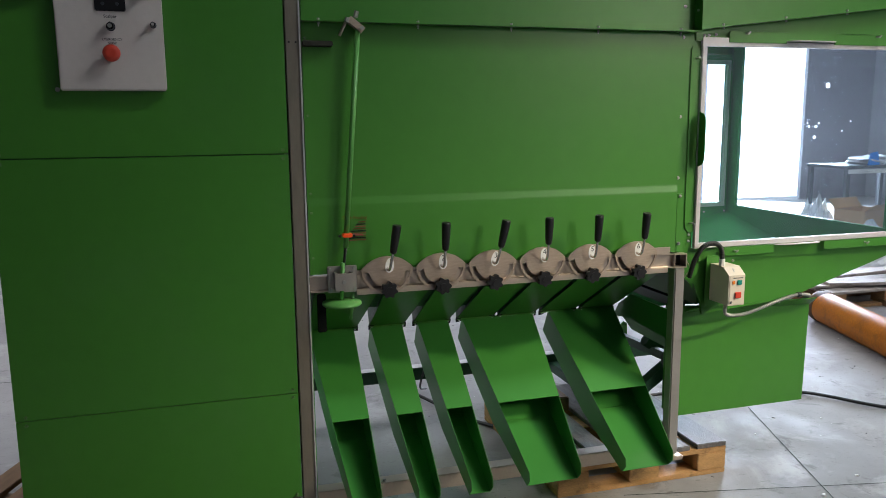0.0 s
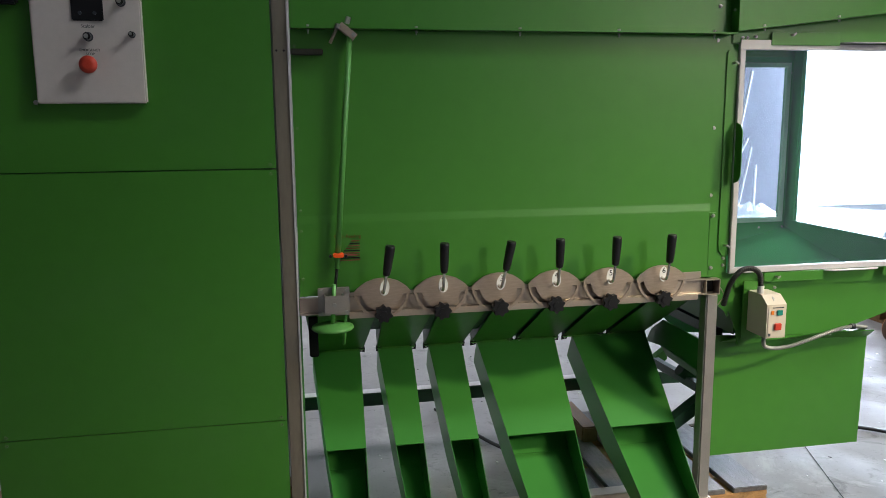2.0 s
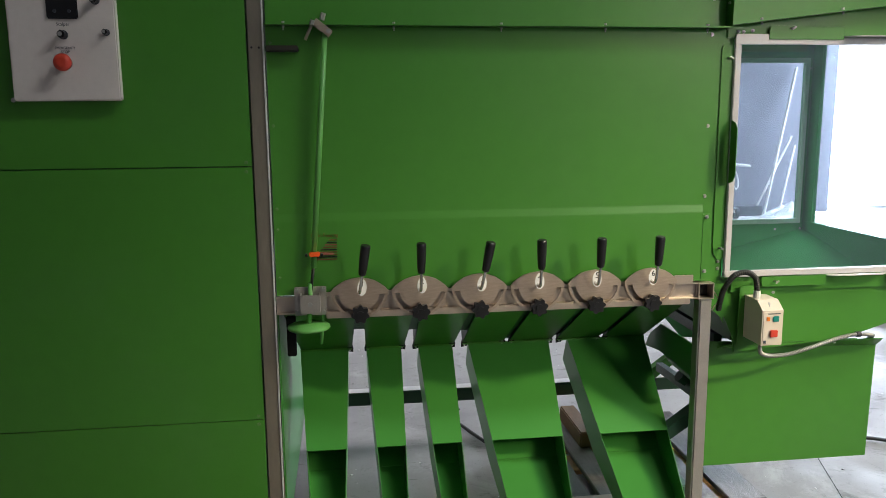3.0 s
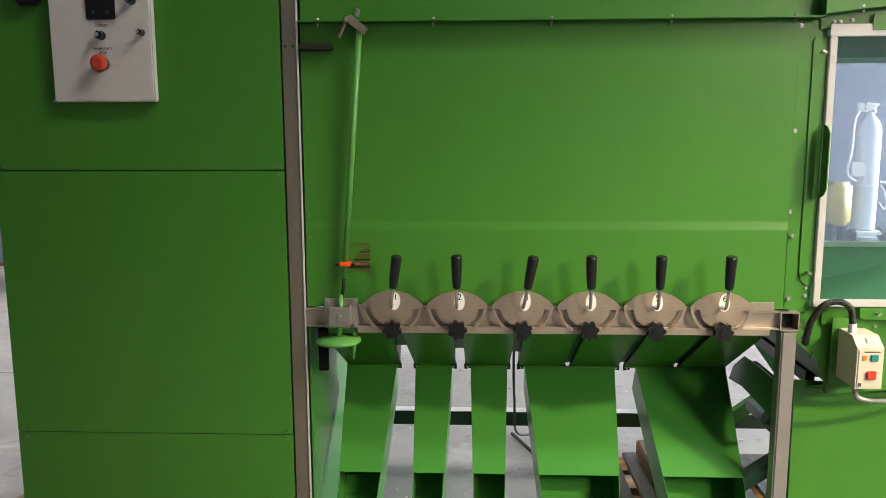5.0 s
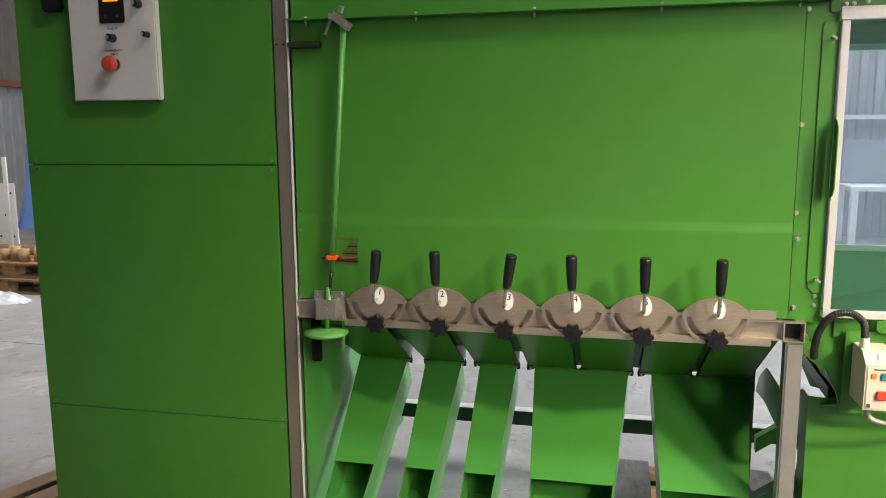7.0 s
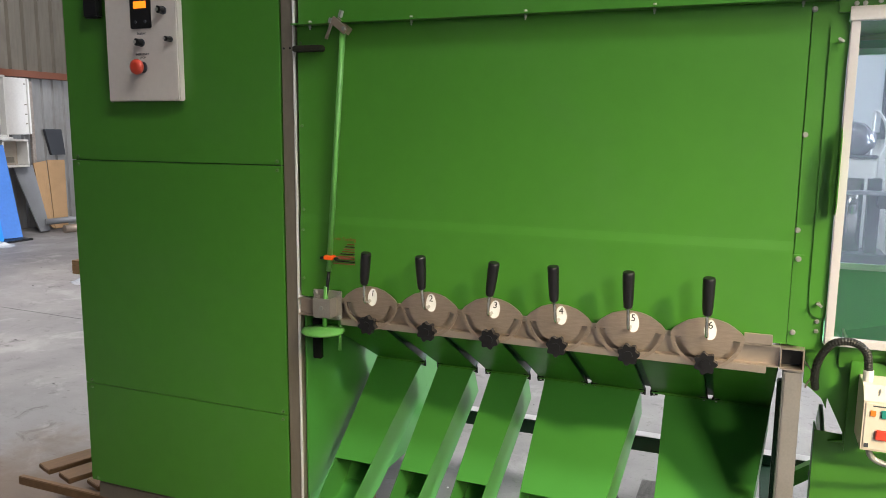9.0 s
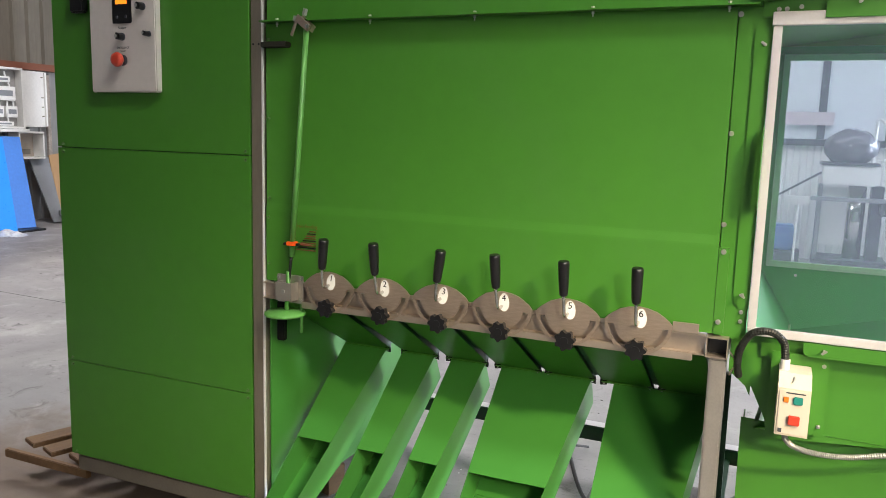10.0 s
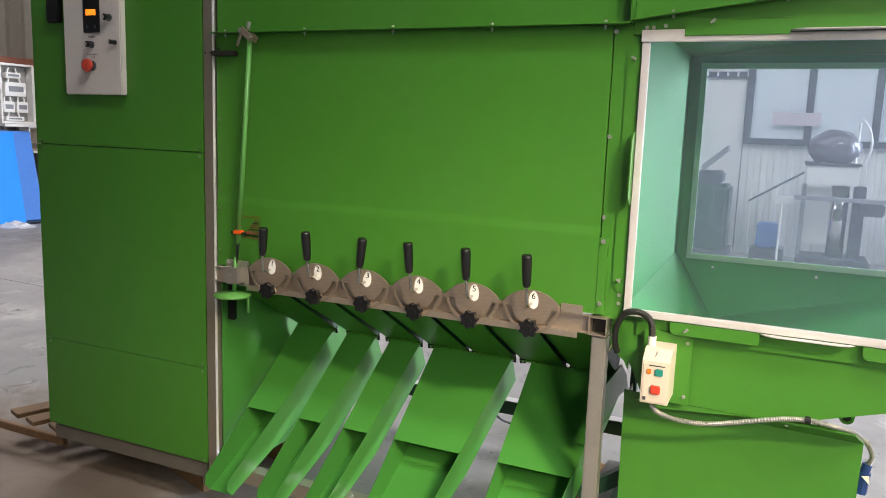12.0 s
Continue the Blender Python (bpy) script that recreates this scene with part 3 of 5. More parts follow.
part("wire_hook", hose([(1.524, -0.005, 0.975), (1.533, -0.004, 0.963), (1.545, 0.0, 0.941), (1.534, 0.005, 0.919), (1.530, 0.012, 0.904)], 0.0022, 8, 6), RAIL, rail, "bent zinc wire hook")
part("foot", box(1.45, 1.54, -0.02, 0.07, 0.146, 0.1645, 0.003), RAIL, rail)


def lever(x, tilt, digit):
    """A numbered slotted plate with its bent lever and clamping star knob."""
    at = Vector((x, -0.02, 1.025))
    th = thing("lever_valve", at, "numbered steel adjusting lever with black grip, number " + digit, "lever", "numbered levers on the rail")
    bm = bmesh.new()
    n, radii = 40, (0.012, 0.066, 0.082, 0.091)
    grid = []
    for i in range(n + 1):
        a = math.pi + math.pi * i / n
        grid.append([bm.verts.new((x + r * math.cos(a), -0.020, 1.025 + r * math.sin(a))) for r in radii])
    for i in range(n):
        for k in range(3):
            if k == 1 and (2 <= i < 16 or 24 <= i < 38):
                continue
            bm.faces.new((grid[i][k], grid[i + 1][k], grid[i + 1][k + 1], grid[i][k + 1]))
    top = [(0.091, 0.0), (0.082, 0.011), (0.066, 0.023), (0.05, 0.033), (0.025, 0.041), (0, 0.044), (-0.025, 0.041), (-0.05, 0.033), (-0.066, 0.023), (-0.082, 0.011), (-0.091, 0.0)]
    ups = [grid[n][3]] + [bm.verts.new((x + u, -0.020, 1.025 + v)) for u, v in top[1:-1]] + [grid[0][3]]
    bm.faces.new(ups + [grid[0][2], grid[0][1]] + [g[0] for g in grid] + [grid[n][1], grid[n][2]])
    bmesh.ops.recalc_face_normals(bm, faces=bm.faces[:])
    sheet = bmesh.ops.extrude_face_region(bm, geom=bm.faces[:])
    bmesh.ops.translate(bm, verts=[v for v in sheet["geom"] if isinstance(v, bmesh.types.BMVert)], vec=(0, -0.004, 0))
    part("plate", bm, PLATE, th, "slotted brushed steel plate")
    t = radians(tilt)
    c, s = math.cos(t), math.sin(t)

    def up(u, v):
        return (x + u * c + v * s, 1.025 - u * s + v * c)
    lab = []
    for i in range(24):
        a = 2 * math.pi * i / 24
        px, pz = up(0.007 + 0.0155 * math.cos(a) * (1 - 0.12 * math.sin(a)), 0.012 + 0.027 * math.sin(a))
        lab.append((px, -0.0246, pz))
    lb = part("number_sticker", prism(lab, (0, 0.0008, 0)), WHITE, th, "white sticker with the number " + digit)
    q = up(0.007, 0.024)
    lettering(digit, 0.027, Matrix.Translation((q[0], -0.0252, q[1])) @ pose(0, 0, 0, 90, tilt, 0), BLACK, lb, "digit")
    p1, p2, p3 = up(0, 0), up(0, 0.012), up(0, 0.066)
    p4 = up(0, 0.160)
    part("stem", hose([(p1[0], -0.022, p1[1]), (p1[0], -0.046, p1[1] - 0.002), (p2[0], -0.064, p2[1]), (p3[0], -0.078, p3[1])], 0.0048, 10, 6), CHROME, th, "bent bright steel stem", True)
    d = Vector((p4[0] - p3[0], -0.012, p4[1] - p3[1]))
    a, h = Vector((p3[0], -0.078, p3[1])), d.length
    bm = bmesh.new()
    lathe([(0.0095, -0.004), (0.0118, 0.0), (0.0135, h * 0.2), (0.0150, h * 0.6), (0.0156, h * 0.9), (0.0152, h * 0.97), (0.0132, h)], (0, 0, 0), "Z", 20, bm)
    bmesh.ops.transform(bm, matrix=Matrix.Translation(a) @ d.to_track_quat("Z", "Y").to_matrix().to_4x4(), verts=bm.verts[:])
    part("grip", bm, BLACK, th, "ribbed black plastic grip", True)
    star = []
    for i in range(42):
        an = 2 * math.pi * i / 42
        r = 0.0262 + 0.0038 * math.cos(7 * an + tilt)
        star.append((x + 0.001 + r * math.cos(an), -0.052, 0.953 + r * math.sin(an)))
    kb = part("star_knob", prism(star, (0, 0.020, 0)), BLACK, th, "black star clamping knob")
    part("hub", rod((x + 0.001, -0.032, 0.953), (x + 0.001, -0.0245, 0.953), 0.011, 14), BLACK, kb)
    part("cap", rod((x + 0.001, -0.0555, 0.953), (x + 0.001, -0.0522, 0.953), 0.012, 14), BLACK, kb)


for i, tilt in enumerate((8.0, 0.0, 9.5, -1.5, -0.5, 0.0)):
    lever(0.313 + 0.1953 * i, tilt, str(i + 1))

# ---- hoppers between the rail and the chutes ----
TOP, HINGE = Vector((0, 0.03, 0.948)), Vector((0, 0.470, 0.690))


bank = thing("hopper_bank", (0.76, 0.47, 0.69), "dark shaded green sloping hoppers hanging below the rail", "hopper")


def hopper(xt0, xt1, xb0, xb1):
    a, b, c, d = [Vector((x, p.y, p.z)) for x, p in ((xt0, TOP), (xt1, TOP), (xb1, HINGE), (xb0, HINGE))]
    off = Vector((0, 0.26, 0.44)).normalized()
    pn = part("sloping_panel", prism([a, b, c, d], off * 0.003), GREEN, bank)
    # flanges take a darker green for the shade between the hoppers
    for p, q, s in ((a, d, 1), (b, c, -1)):
        part("flap", prism([p, q, q + off * 0.13, p + off * 0.13], (0.003 * s, 0, 0)), DARKGREEN, pn, "green side flange with its shade painted in")
    part("lip", prism([d, c, c + Vector((0, -0.011, -0.004)), d + Vector((0, -0.011, -0.004))], (0, 0.0005, 0.0015)), GREEN, pn)


part("flap", box(0.074, 0.104, 0.03, 0.05, 0.80, 0.935, 0.003), RUBBER, bank, "black rubber strip")
xs = [0.06] + [0.313 + 0.1953 * i for i in range(6)] + [1.47]
gaps = [0.03, 0.027, 0.019, 0.017, 0.011, 0.012, 0.011, 0.0]
for i in range(7):
    hopper(xs[i] + (0.011 if i else 0.004), xs[i + 1] - (0.011 if i < 6 else 0.004), xs[i] + gaps[i], xs[i + 1] - gaps[i + 1])
# dark strips added as shade behind slits, short where the slit stays open below
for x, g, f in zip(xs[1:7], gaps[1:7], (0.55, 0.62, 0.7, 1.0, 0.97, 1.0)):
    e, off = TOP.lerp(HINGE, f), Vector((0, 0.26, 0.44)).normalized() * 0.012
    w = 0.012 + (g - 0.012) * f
    part("seam_shade", prism([Vector((x - 0.012, TOP.y, TOP.z)) + off, Vector((x + 0.012, TOP.y, TOP.z)) + off, Vector((x + w, e.y, e.z)) + off, Vector((x - w, e.y, e.z)) + off], off * 0.2), DARKGREEN, bank, "dark green strip added as shade behind the slit")
# small dark hinge tabs at the lower corners of the hoppers
for x, g in zip(xs[1:7], gaps[1:7]):
    for k in (-1, 1):
        c = x + k * g
        tab = part("hinge_tab", prism([(c, 0.4665, 0.712), (c + 0.019 * k, 0.4665, 0.700), (c + 0.019 * k, 0.4700, 0.678), (c - 0.004 * k, 0.4700, 0.674), (c - 0.006 * k, 0.4665, 0.690)], (0, -0.003, 0)), BLACK, bank, "black hinge tab")
        for dz in (0.0, 0.014):
            part("screw", rod((c + 0.008 * k, 0.4655, 0.683 + dz), (c + 0.008 * k, 0.4600, 0.684 + dz), 0.0036, 6), SCREW, tab)

# ---- chutes ----
SLOPE = Vector((0, -0.385, -0.247))
UP = Vector((0, -0.247, 0.385)).normalized()


def chute(h0, h1, t0, t1):
    """A sheet steel channel, covered at its upper half. h: its sides at the hinge, t: at the tip."""
    th = thing("discharge_chute", ((t0 + t1) / 2, 0.085, 0.3), "open green sheet steel discharge chute with a covering plate", "chute", "row of discharge chutes")

    def at(f, side, down=0.0):
        x = (h0 + (t0 - h0) * f / 1.70) if side == 0 else (h1 + (t1 - h1) * f / 1.70)
        return Vector((x, HINGE.y, HINGE.z)) + SLOPE * f - UP * down
    part("cover_plate", prism([at(0.0, 0), at(0.0, 1), at(1.0, 1), at(1.0, 0)], -UP * 0.002), GREEN_CHUTE, th)
    part("channel_floor", prism([at(0.02, 0, 0.115), at(0.02, 1, 0.115), at(0.998, 1, 0.125), at(0.998, 0, 0.125)], -UP * 0.002), GREEN_CHUTE, th)
    part("spout_floor", prism([at(1.0, 0, 0.125), at(1.0, 1, 0.125), at(1.72, 1, 0.066), at(1.72, 0, 0.066)], -UP * 0.002), GREEN_CHUTE, th)
    for s, k in ((0, 1), (1, -1)):
        part("side_wall", prism([at(0.0, s, 0.0025), at(1.69, s, 0.0025), at(1.735, s, 0.03), at(1.72, s, 0.0655), at(1.0, s, 0.1245), at(0.02, s, 0.1145)], (0.002 * k, 0, 0)), GREEN_CHUTE, th)


for c in ((0.088, 0.273, 0.142, 0.245), (0.342, 0.478, 0.375, 0.452), (0.545, 0.680, 0.566, 0.648), (0.743, 1.071, 0.788, 0.995), (1.148, 1.47, 1.178, 1.384)):
    chute(*c)

# ---- lower frame ----
lf = thing("base_frame", (0.8, 0.6, 0.144), "galvanised front beam and dark green rear beam of the machine base", "frame")
part("front_beam", box(0.05, 1.46, 0.03, 0.09, 0.150, 0.205, 0.003), RAIL, lf)
part("rear_beam", box(-0.02, 2.3, 1.15, 1.21, 0.19, 0.255, 0.004), DARKGREEN, lf)
# pale strip laid on as the daylight sheen of the beam's top face
part("rear_top_sheen", box(-0.02, 2.3, 1.151, 1.209, 0.2552, 0.258, 0.001), FRAME, lf, "pale strip painted as daylight on the beam's top")
screws([(x, 0.05, 0.205) for x in (0.30, 0.62, 1.24)], lf, 0.006, (0, 0, 1))
part("cross_beam", box(1.47, 1.52, 0.09, 1.15, 0.165, 0.215, 0.003), DARKGREEN, lf)
und = thing("auger_trough", (1.6, 0.6, 0.3), "dark green auger trough with bracket and brace under the machine", "machine")
part("side_beam", prism([(1.617, 0.66, 0.60), (1.617, 0.60, 0.675), (1.59, 0.13, 0.695), (1.59, 0.13, 0.55), (1.617, 0.55, 0.545)], (0.012, 0, 0)), GREEN, und)
part("bracket_plate", prism([(1.498, 0.365, 0.762), (1.498, 0.466, 0.699), (1.498, 0.512, 0.634), (1.498, 0.37, 0.652), (1.498, 0.065, 0.640), (1.498, 0.065, 0.762)], (0.006, 0, 0)), GREEN_CHUTE, und)
part("lower_beam", prism([(1.60, 0.16, 0.487), (1.60, 0.16, 0.525), (1.655, 0.76, 0.470), (1.655, 0.76, 0.432)], (0.03, 0, 0)), DARKGREEN, und)
part("upper_beam", prism([(1.67, 0.70, 0.745), (1.67, 0.72, 0.705), (1.65, 0.22, 0.715), (1.65, 0.22, 0.755)], (0.03, 0, 0)), DARKGREEN, und)
part("end_plate", prism([(1.65, 0.10, 0.765), (1.65, 0.10, 0.945), (1.68, 0.74, 0.90), (1.68, 0.74, 0.755)], (0.006, 0, 0)), GREEN, und)
part("pipe", rod((1.60, 0.40, 0.535), (1.80, 0.40, 0.40), 0.027, 16), DARKGREEN, und, "", True)
part("flange", rod((1.588, 0.20, 0.505), (1.61, 0.20, 0.500), 0.042, 16), BLACK, und, "black pipe flange")
part("brace", prism([(1.42, 0.2, 0.31), (1.42, 0.2, 0.36), (1.60, 0.2, 0.49), (1.60, 0.2, 0.43)], (0, 0.05, 0)), DARKGREEN, und)
part("rear_brace", prism([(1.58, 0.9, 0.25), (1.58, 0.9, 0.31), (1.80, 0.9, 0.47), (1.80, 0.9, 0.41)], (0, 0.04, 0)), GREEN, und)
part("stay", box(1.49, 1.515, 0.62, 0.66, 0.216, 0.73, 0.004), DARKGREEN, und)

# ---- viewing chamber ----
ch = thing("viewing_chamber", (2.1, 0.6, 0.8), "green steel settling chamber with clear windows in off-white frames", "machine")
X0, X1, Y0, Y1 = 1.563, 2.70, 0.0, 1.20
part("top_panel", box(1.5362, 2.74, 0.012, 0.03, 1.822, 3.3, 0.002), GREEN, ch)
hf = part("hood_flange", prism([(1.5362, -0.027, 1.8590), (2.74, -0.027, 2.0035), (2.74, -0.027, 2.0080), (1.5362, -0.027, 1.8635)], (0, 0.0385, 0)), GREEN, ch)
for x in (1.643, 1.926, 2.217, 2.50):
    z = 1.8612 + 0.12 * (x - 1.5362)
    part("bolt", rod((x, -0.005, z + 0.0026), (x - 0.001, -0.005, z + 0.0105), 0.005, 6), SCREW, hf)
    part("nut", rod((x, -0.005, z - 0.0026), (x + 0.001, -0.005, z - 0.010), 0.0042, 6), SCREW, hf)
screws([(1.572, 0.012, 1.841), (1.590, 0.012, 1.841), (1.622, 0.012, 1.845)], ch, 0.004)


def holder(x0, x1, z0, z1, at_x, at_z):
    """A clip plate with rounded end that presses the window on, and its wing screws."""
    r = 0.011
    up = z1 > 1.4
    zc, zf = (z1, z0) if up else (z0, z1)
    s = 1 if up else -1
    arc = [(x0 + r - r * math.cos(a), zc - s * r + s * r * math.sin(a)) for a in (0.0, 0.4, 0.8, 1.2, math.pi / 2)]
    pl = part("clip_plate", prism([(x, -0.001, z) for x, z in [(x0, zf)] + arc + [(x1, zc), (x1, zf)]], (0, 0.0035, 0)), GREEN, ch)
    part("rim", box(x0 + r, x1, -0.004, -0.0012, zc - 0.0025, zc, 0.0005), GREEN, pl)
    for x in at_x:
        bm = rod((x, -0.001, at_z), (x, -0.020, at_z), 0.0034, 8)
        box(x - 0.008, x + 0.008, -0.0225, -0.0185, at_z - 0.003, at_z + 0.003, 0.0012, bm, pose(0, 0, 0, 0, -40, 0))
        part("wing_screw", bm, SCREW, pl)


holder(1.676, 1.939, 1.8165, 1.862, (1.749,), 1.851)
holder(2.172, 2.74, 1.8165, 1.862, (2.378,), 1.851)
part("clip_plate", box(1.9395, 2.1715, -0.001, 0.0025, 1.8275, 1.862), GREEN, ch)
holder(1.700, 1.938, 0.986, 1.0185, (1.747,), 1.003)
holder(2.19, 2.60, 0.986, 1.0185, (2.40,), 1.003)
part("roof", prism([(1.5362, 0.031, 1.875), (2.74, 0.031, 2.02), (2.74, 0.031, 2.04), (1.5362, 0.031, 1.895)], (0, 1.209, 0)), GREEN, ch)
part("left_wall", box(1.536, 1.546, 0.046, 1.22, 0.93, 1.88), GREEN_INSIDE, ch)
part("front_plate", prism([(1.526, 0.033, 1.018), (1.526, 0.033, 0.910), (1.537, 0.033, 0.902), (1.570, 0.033, 0.874), (1.583, 0.033, 0.848), (1.5835, 0.033, 0.877), (1.625, 0.033, 0.791), (1.632, 0.033, 0.742), (2.05, 0.033, 0.775), (2.74, 0.033, 0.985), (2.74, 0.033, 1.018)], (0, 0.012, 0)), GREEN, ch)
eye = []
for i in range(13):
    an = math.pi * i / 12
    eye.append((2.183 + 0.02 * math.cos(an + math.pi), 0.15, 0.775 + 0.02 * math.sin(an + math.pi)))
lug = part("lifting_lug", prism(eye + [(2.203, 0.15, 0.83), (2.12, 0.15, 0.83), (2.12, 0.15, 0.785)], (0, -0.004, 0)), GREEN, ch)
part("eye_hole", rod((2.183, 0.1458, 0.775), (2.183, 0.1447, 0.775), 0.011, 16), SLIT, lug, "dark round hole")
part("front_ledge", box(1.60, 2.72, 0.024, 0.0325, 0.962, 1.018, 0.002), GREEN, ch)
bk = part("back_wall", box(1.5465, 1.608, 1.20, 1.22, 0.75, 1.88, 0, box(2.56, 2.599, 1.20, 1.22, 0.88, 1.99, 0, prism([(1.608, 1.20, 0.75), (2.1, 1.20, 0.80), (2.56, 1.20, 0.93), (2.56, 1.20, 1.05), (1.608, 1.20, 1.05)], (0, 0.02, 0), box(1.608, 2.56, 1.20, 1.22, 1.835, 1.88)))), GREEN_INSIDE, ch)
screws([(x, 1.20, 1.0) for x in (1.70, 2.1, 2.45)] + [(2.585, 1.2, z) for z in (1.0, 1.8)], bk, 0.004)
part("right_wall", box(2.60, 2.62, 0.046, 0.10, 1.04, 1.99, 0, box(2.60, 2.62, 1.13, 1.22, 1.04, 1.99, 0, prism([(2.60, 0.046, 1.0395), (2.60, 0.046, 0.985), (2.60, 0.60, 0.852), (2.60, 1.22, 0.99), (2.60, 1.22, 1.0395)], (0.02, 0, 0)))), GREEN_INSIDE, ch)
part("floor_rear", prism([(1.70, 0.601, 0.640), (2.599, 0.601, 0.86), (2.599, 1.2, 1.0), (1.70, 1.2, 0.780)], (0, 0, -0.004)), GREEN_INSIDE, ch)
part("chamber_floor", prism([(1.70, 0.05, 0.820), (2.599, 0.05, 1.0), (2.599, 0.6, 0.86), (1.70, 0.6, 0.640)], (0, 0, -0.004)), GREEN_INSIDE, ch)
part("inner_slope", prism([(1.547, 0.05, 1.02), (1.547, 1.198, 1.06), (1.70, 1.198, 0.80), (1.70, 0.05, 0.80)], (0, 0, -0.004)), GREEN_INSIDE, ch)
part("hopper_side", prism([(1.696, 0.05, 0.80), (1.696, 0.05, 0.78), (1.696, 0.60, 0.635), (1.696, 1.198, 0.775), (1.696, 1.198, 0.80)], (-0.004, 0, 0)), GREEN_INSIDE, ch)


def window(x0, x1, z0, z1, y, w, mat, pane_of, name="window"):
    wd = part(name, box(x0, x0 + w, y, y + 0.016, z0 + w, z1 - w, 0.002), mat, ch, "pale window frame")
    part("stile", box(x1 - w, x1, y, y + 0.016, z0 + w, z1 - w, 0.002), mat, wd)
    part("rail", box(x0, x1, y - 0.001, y + 0.017, z1 - w, z1, 0.002), mat, wd)
    part("rail", box(x0, x1, y - 0.001, y + 0.017, z0, z0 + w, 0.002), mat, wd)
    pn = part("pane", box(x0 + w, x1 - w, y + 0.006, y + 0.010, z0 + w, z1 - w), pane_of, wd, "dusty clear pane")
    pn.visible_shadow = False
    return wd


fw = window(X0, 2.70, 1.020, 1.822, 0.004, 0.021, FRAME, PANE)
# bent-out finger lips on the frame
part("pull_lip", prism([(X0 - 0.0005, 0.003, 1.345), (X0 - 0.0005, -0.022, 1.352), (X0 - 0.0005, -0.038, 1.372), (X0 - 0.0005, -0.038, 1.528), (X0 - 0.0005, -0.022, 1.548), (X0 - 0.0005, 0.003, 1.555)], (-0.0025, 0, 0)), GREEN, fw, "dark green bent finger lip")
for z, k, out in ((1.8245, 1, 0.036), (1.0185, -1, 0.020)):
    part("pull_lip", prism([(1.940, 0.003, z), (1.952, -0.6 * out, z), (1.972, -out, z), (2.138, -out, z), (2.158, -0.6 * out, z), (2.170, 0.003, z)], (0, 0, 0.0025 * k)), FRAME, fw)
part("corner_cap", box(X0 - 0.003, 1.6755, 0.0005, 0.0028, 1.8015, 1.834, 0.001), FRAME, fw)
window(1.588, 2.575, 1.03, 1.85, 1.183, 0.024, PALEGREEN, REARPANE)
part("gable", prism([(1.5465, 1.20, 1.8805), (2.599, 1.20, 1.8805), (2.599, 1.20, 2.0), (1.5465, 1.20, 1.8815)], (0, 0.02, 0)), GREEN, ch)
sp = part("side_pane", box(2.605, 2.609, 0.1005, 1.1295, 1.04, 1.99), PANE, ch, "dusty clear pane")
sp.visible_shadow = False

# ---- collecting bin below the chamber ----
bn = thing("collecting_bin", (1.9, 0.35, 0.29), "green sheet steel collecting bin with a folded top edge", "bin")
part("front", prism([(1.570, 0.10, 0.285), (2.222, 0.10, 0.285), (2.228, 0.10, 0.728), (1.566, 0.10, 0.765)], (0, 0.003, 0)), GREEN, bn)
part("side", box(1.571, 1.575, 0.104, 0.2, 0.285, 0.755), GREEN, bn)
part("side", box(2.219, 2.223, 0.104, 0.2, 0.285, 0.72), GREEN, bn)
part("back", box(1.58, 2.218, 0.20, 0.204, 0.285, 0.72), GREEN, bn)
part("bottom", box(1.58, 2.218, 0.104, 0.20, 0.286, 0.290), GREEN, bn)
part("top_flange", prism([(1.60, 0.099, 0.738), (2.228, 0.099, 0.722), (2.20, 0.03, 0.765), (1.66, 0.03, 0.775)], (0, 0.0, 0.004)), GREEN, bn)
screws([(2.03, 0.06, 0.755), (1.70, 0.06, 0.765)], bn, 0.0045)

# ---- motor starter ----
st = thing("motor_starter", (1.685, 0.0, 0.79), "cream plastic motor starter box with coloured push buttons", "switch box")
part("back_plate", box(1.628, 1.765, 0.012, 0.016, 0.775, 0.985, 0.001), GREEN, st)
part("case", prism([(1.648, 0.010, 0.806), (1.648, -0.108, 0.806), (1.648, -0.108, 0.926), (1.648, -0.070, 0.955), (1.648, 0.010, 0.955)], (0.0745, 0, 0)), BEIGE, st)
part("front_cover", box(1.652, 1.719, -0.1105, -0.1082, 0.810, 0.922, 0.001), BEIGE, st)
part("green_button", box(1.684, 1.706, -0.115, -0.1107, 0.888, 0.908, 0.002), TEAL, st, "teal start button")
part("indicator", box(1.662, 1.674, -0.113, -0.1107, 0.891, 0.905, 0.001), AMBER, st, "small amber indicator")
part("red_button", box(1.676, 1.702, -0.118, -0.1107, 0.836, 0.860, 0.002), RED, st, "red stop button")
part("mark", box(1.655, 1.664, -0.1115, -0.1107, 0.814, 0.824), DARKFRAME, st, "small dark printed mark")
part("print_bar", box(1.667, 1.711, -0.1113, -0.1107, 0.914, 0.917), DARKFRAME, st, "line of small print")
part("catch", prism([(1.6765, -0.0965, 0.9363), (1.680, -0.0885, 0.9425), (1.678, -0.0885, 0.9425), (1.681, -0.0805, 0.9487), (1.684, -0.0885, 0.9425), (1.682, -0.0885, 0.9425)], (0.0035, -0.0006, 0.0008)), SCREW, st, "small grey metal catch")
part("gland", rod((1.66, -0.045, 0.9552), (1.66, -0.045, 0.982), 0.0115, 12), OFFWHITE, st, "pale cable gland")
screws([(1.752, 0.012, z) for z in (0.80, 0.96)], st, 0.0038)

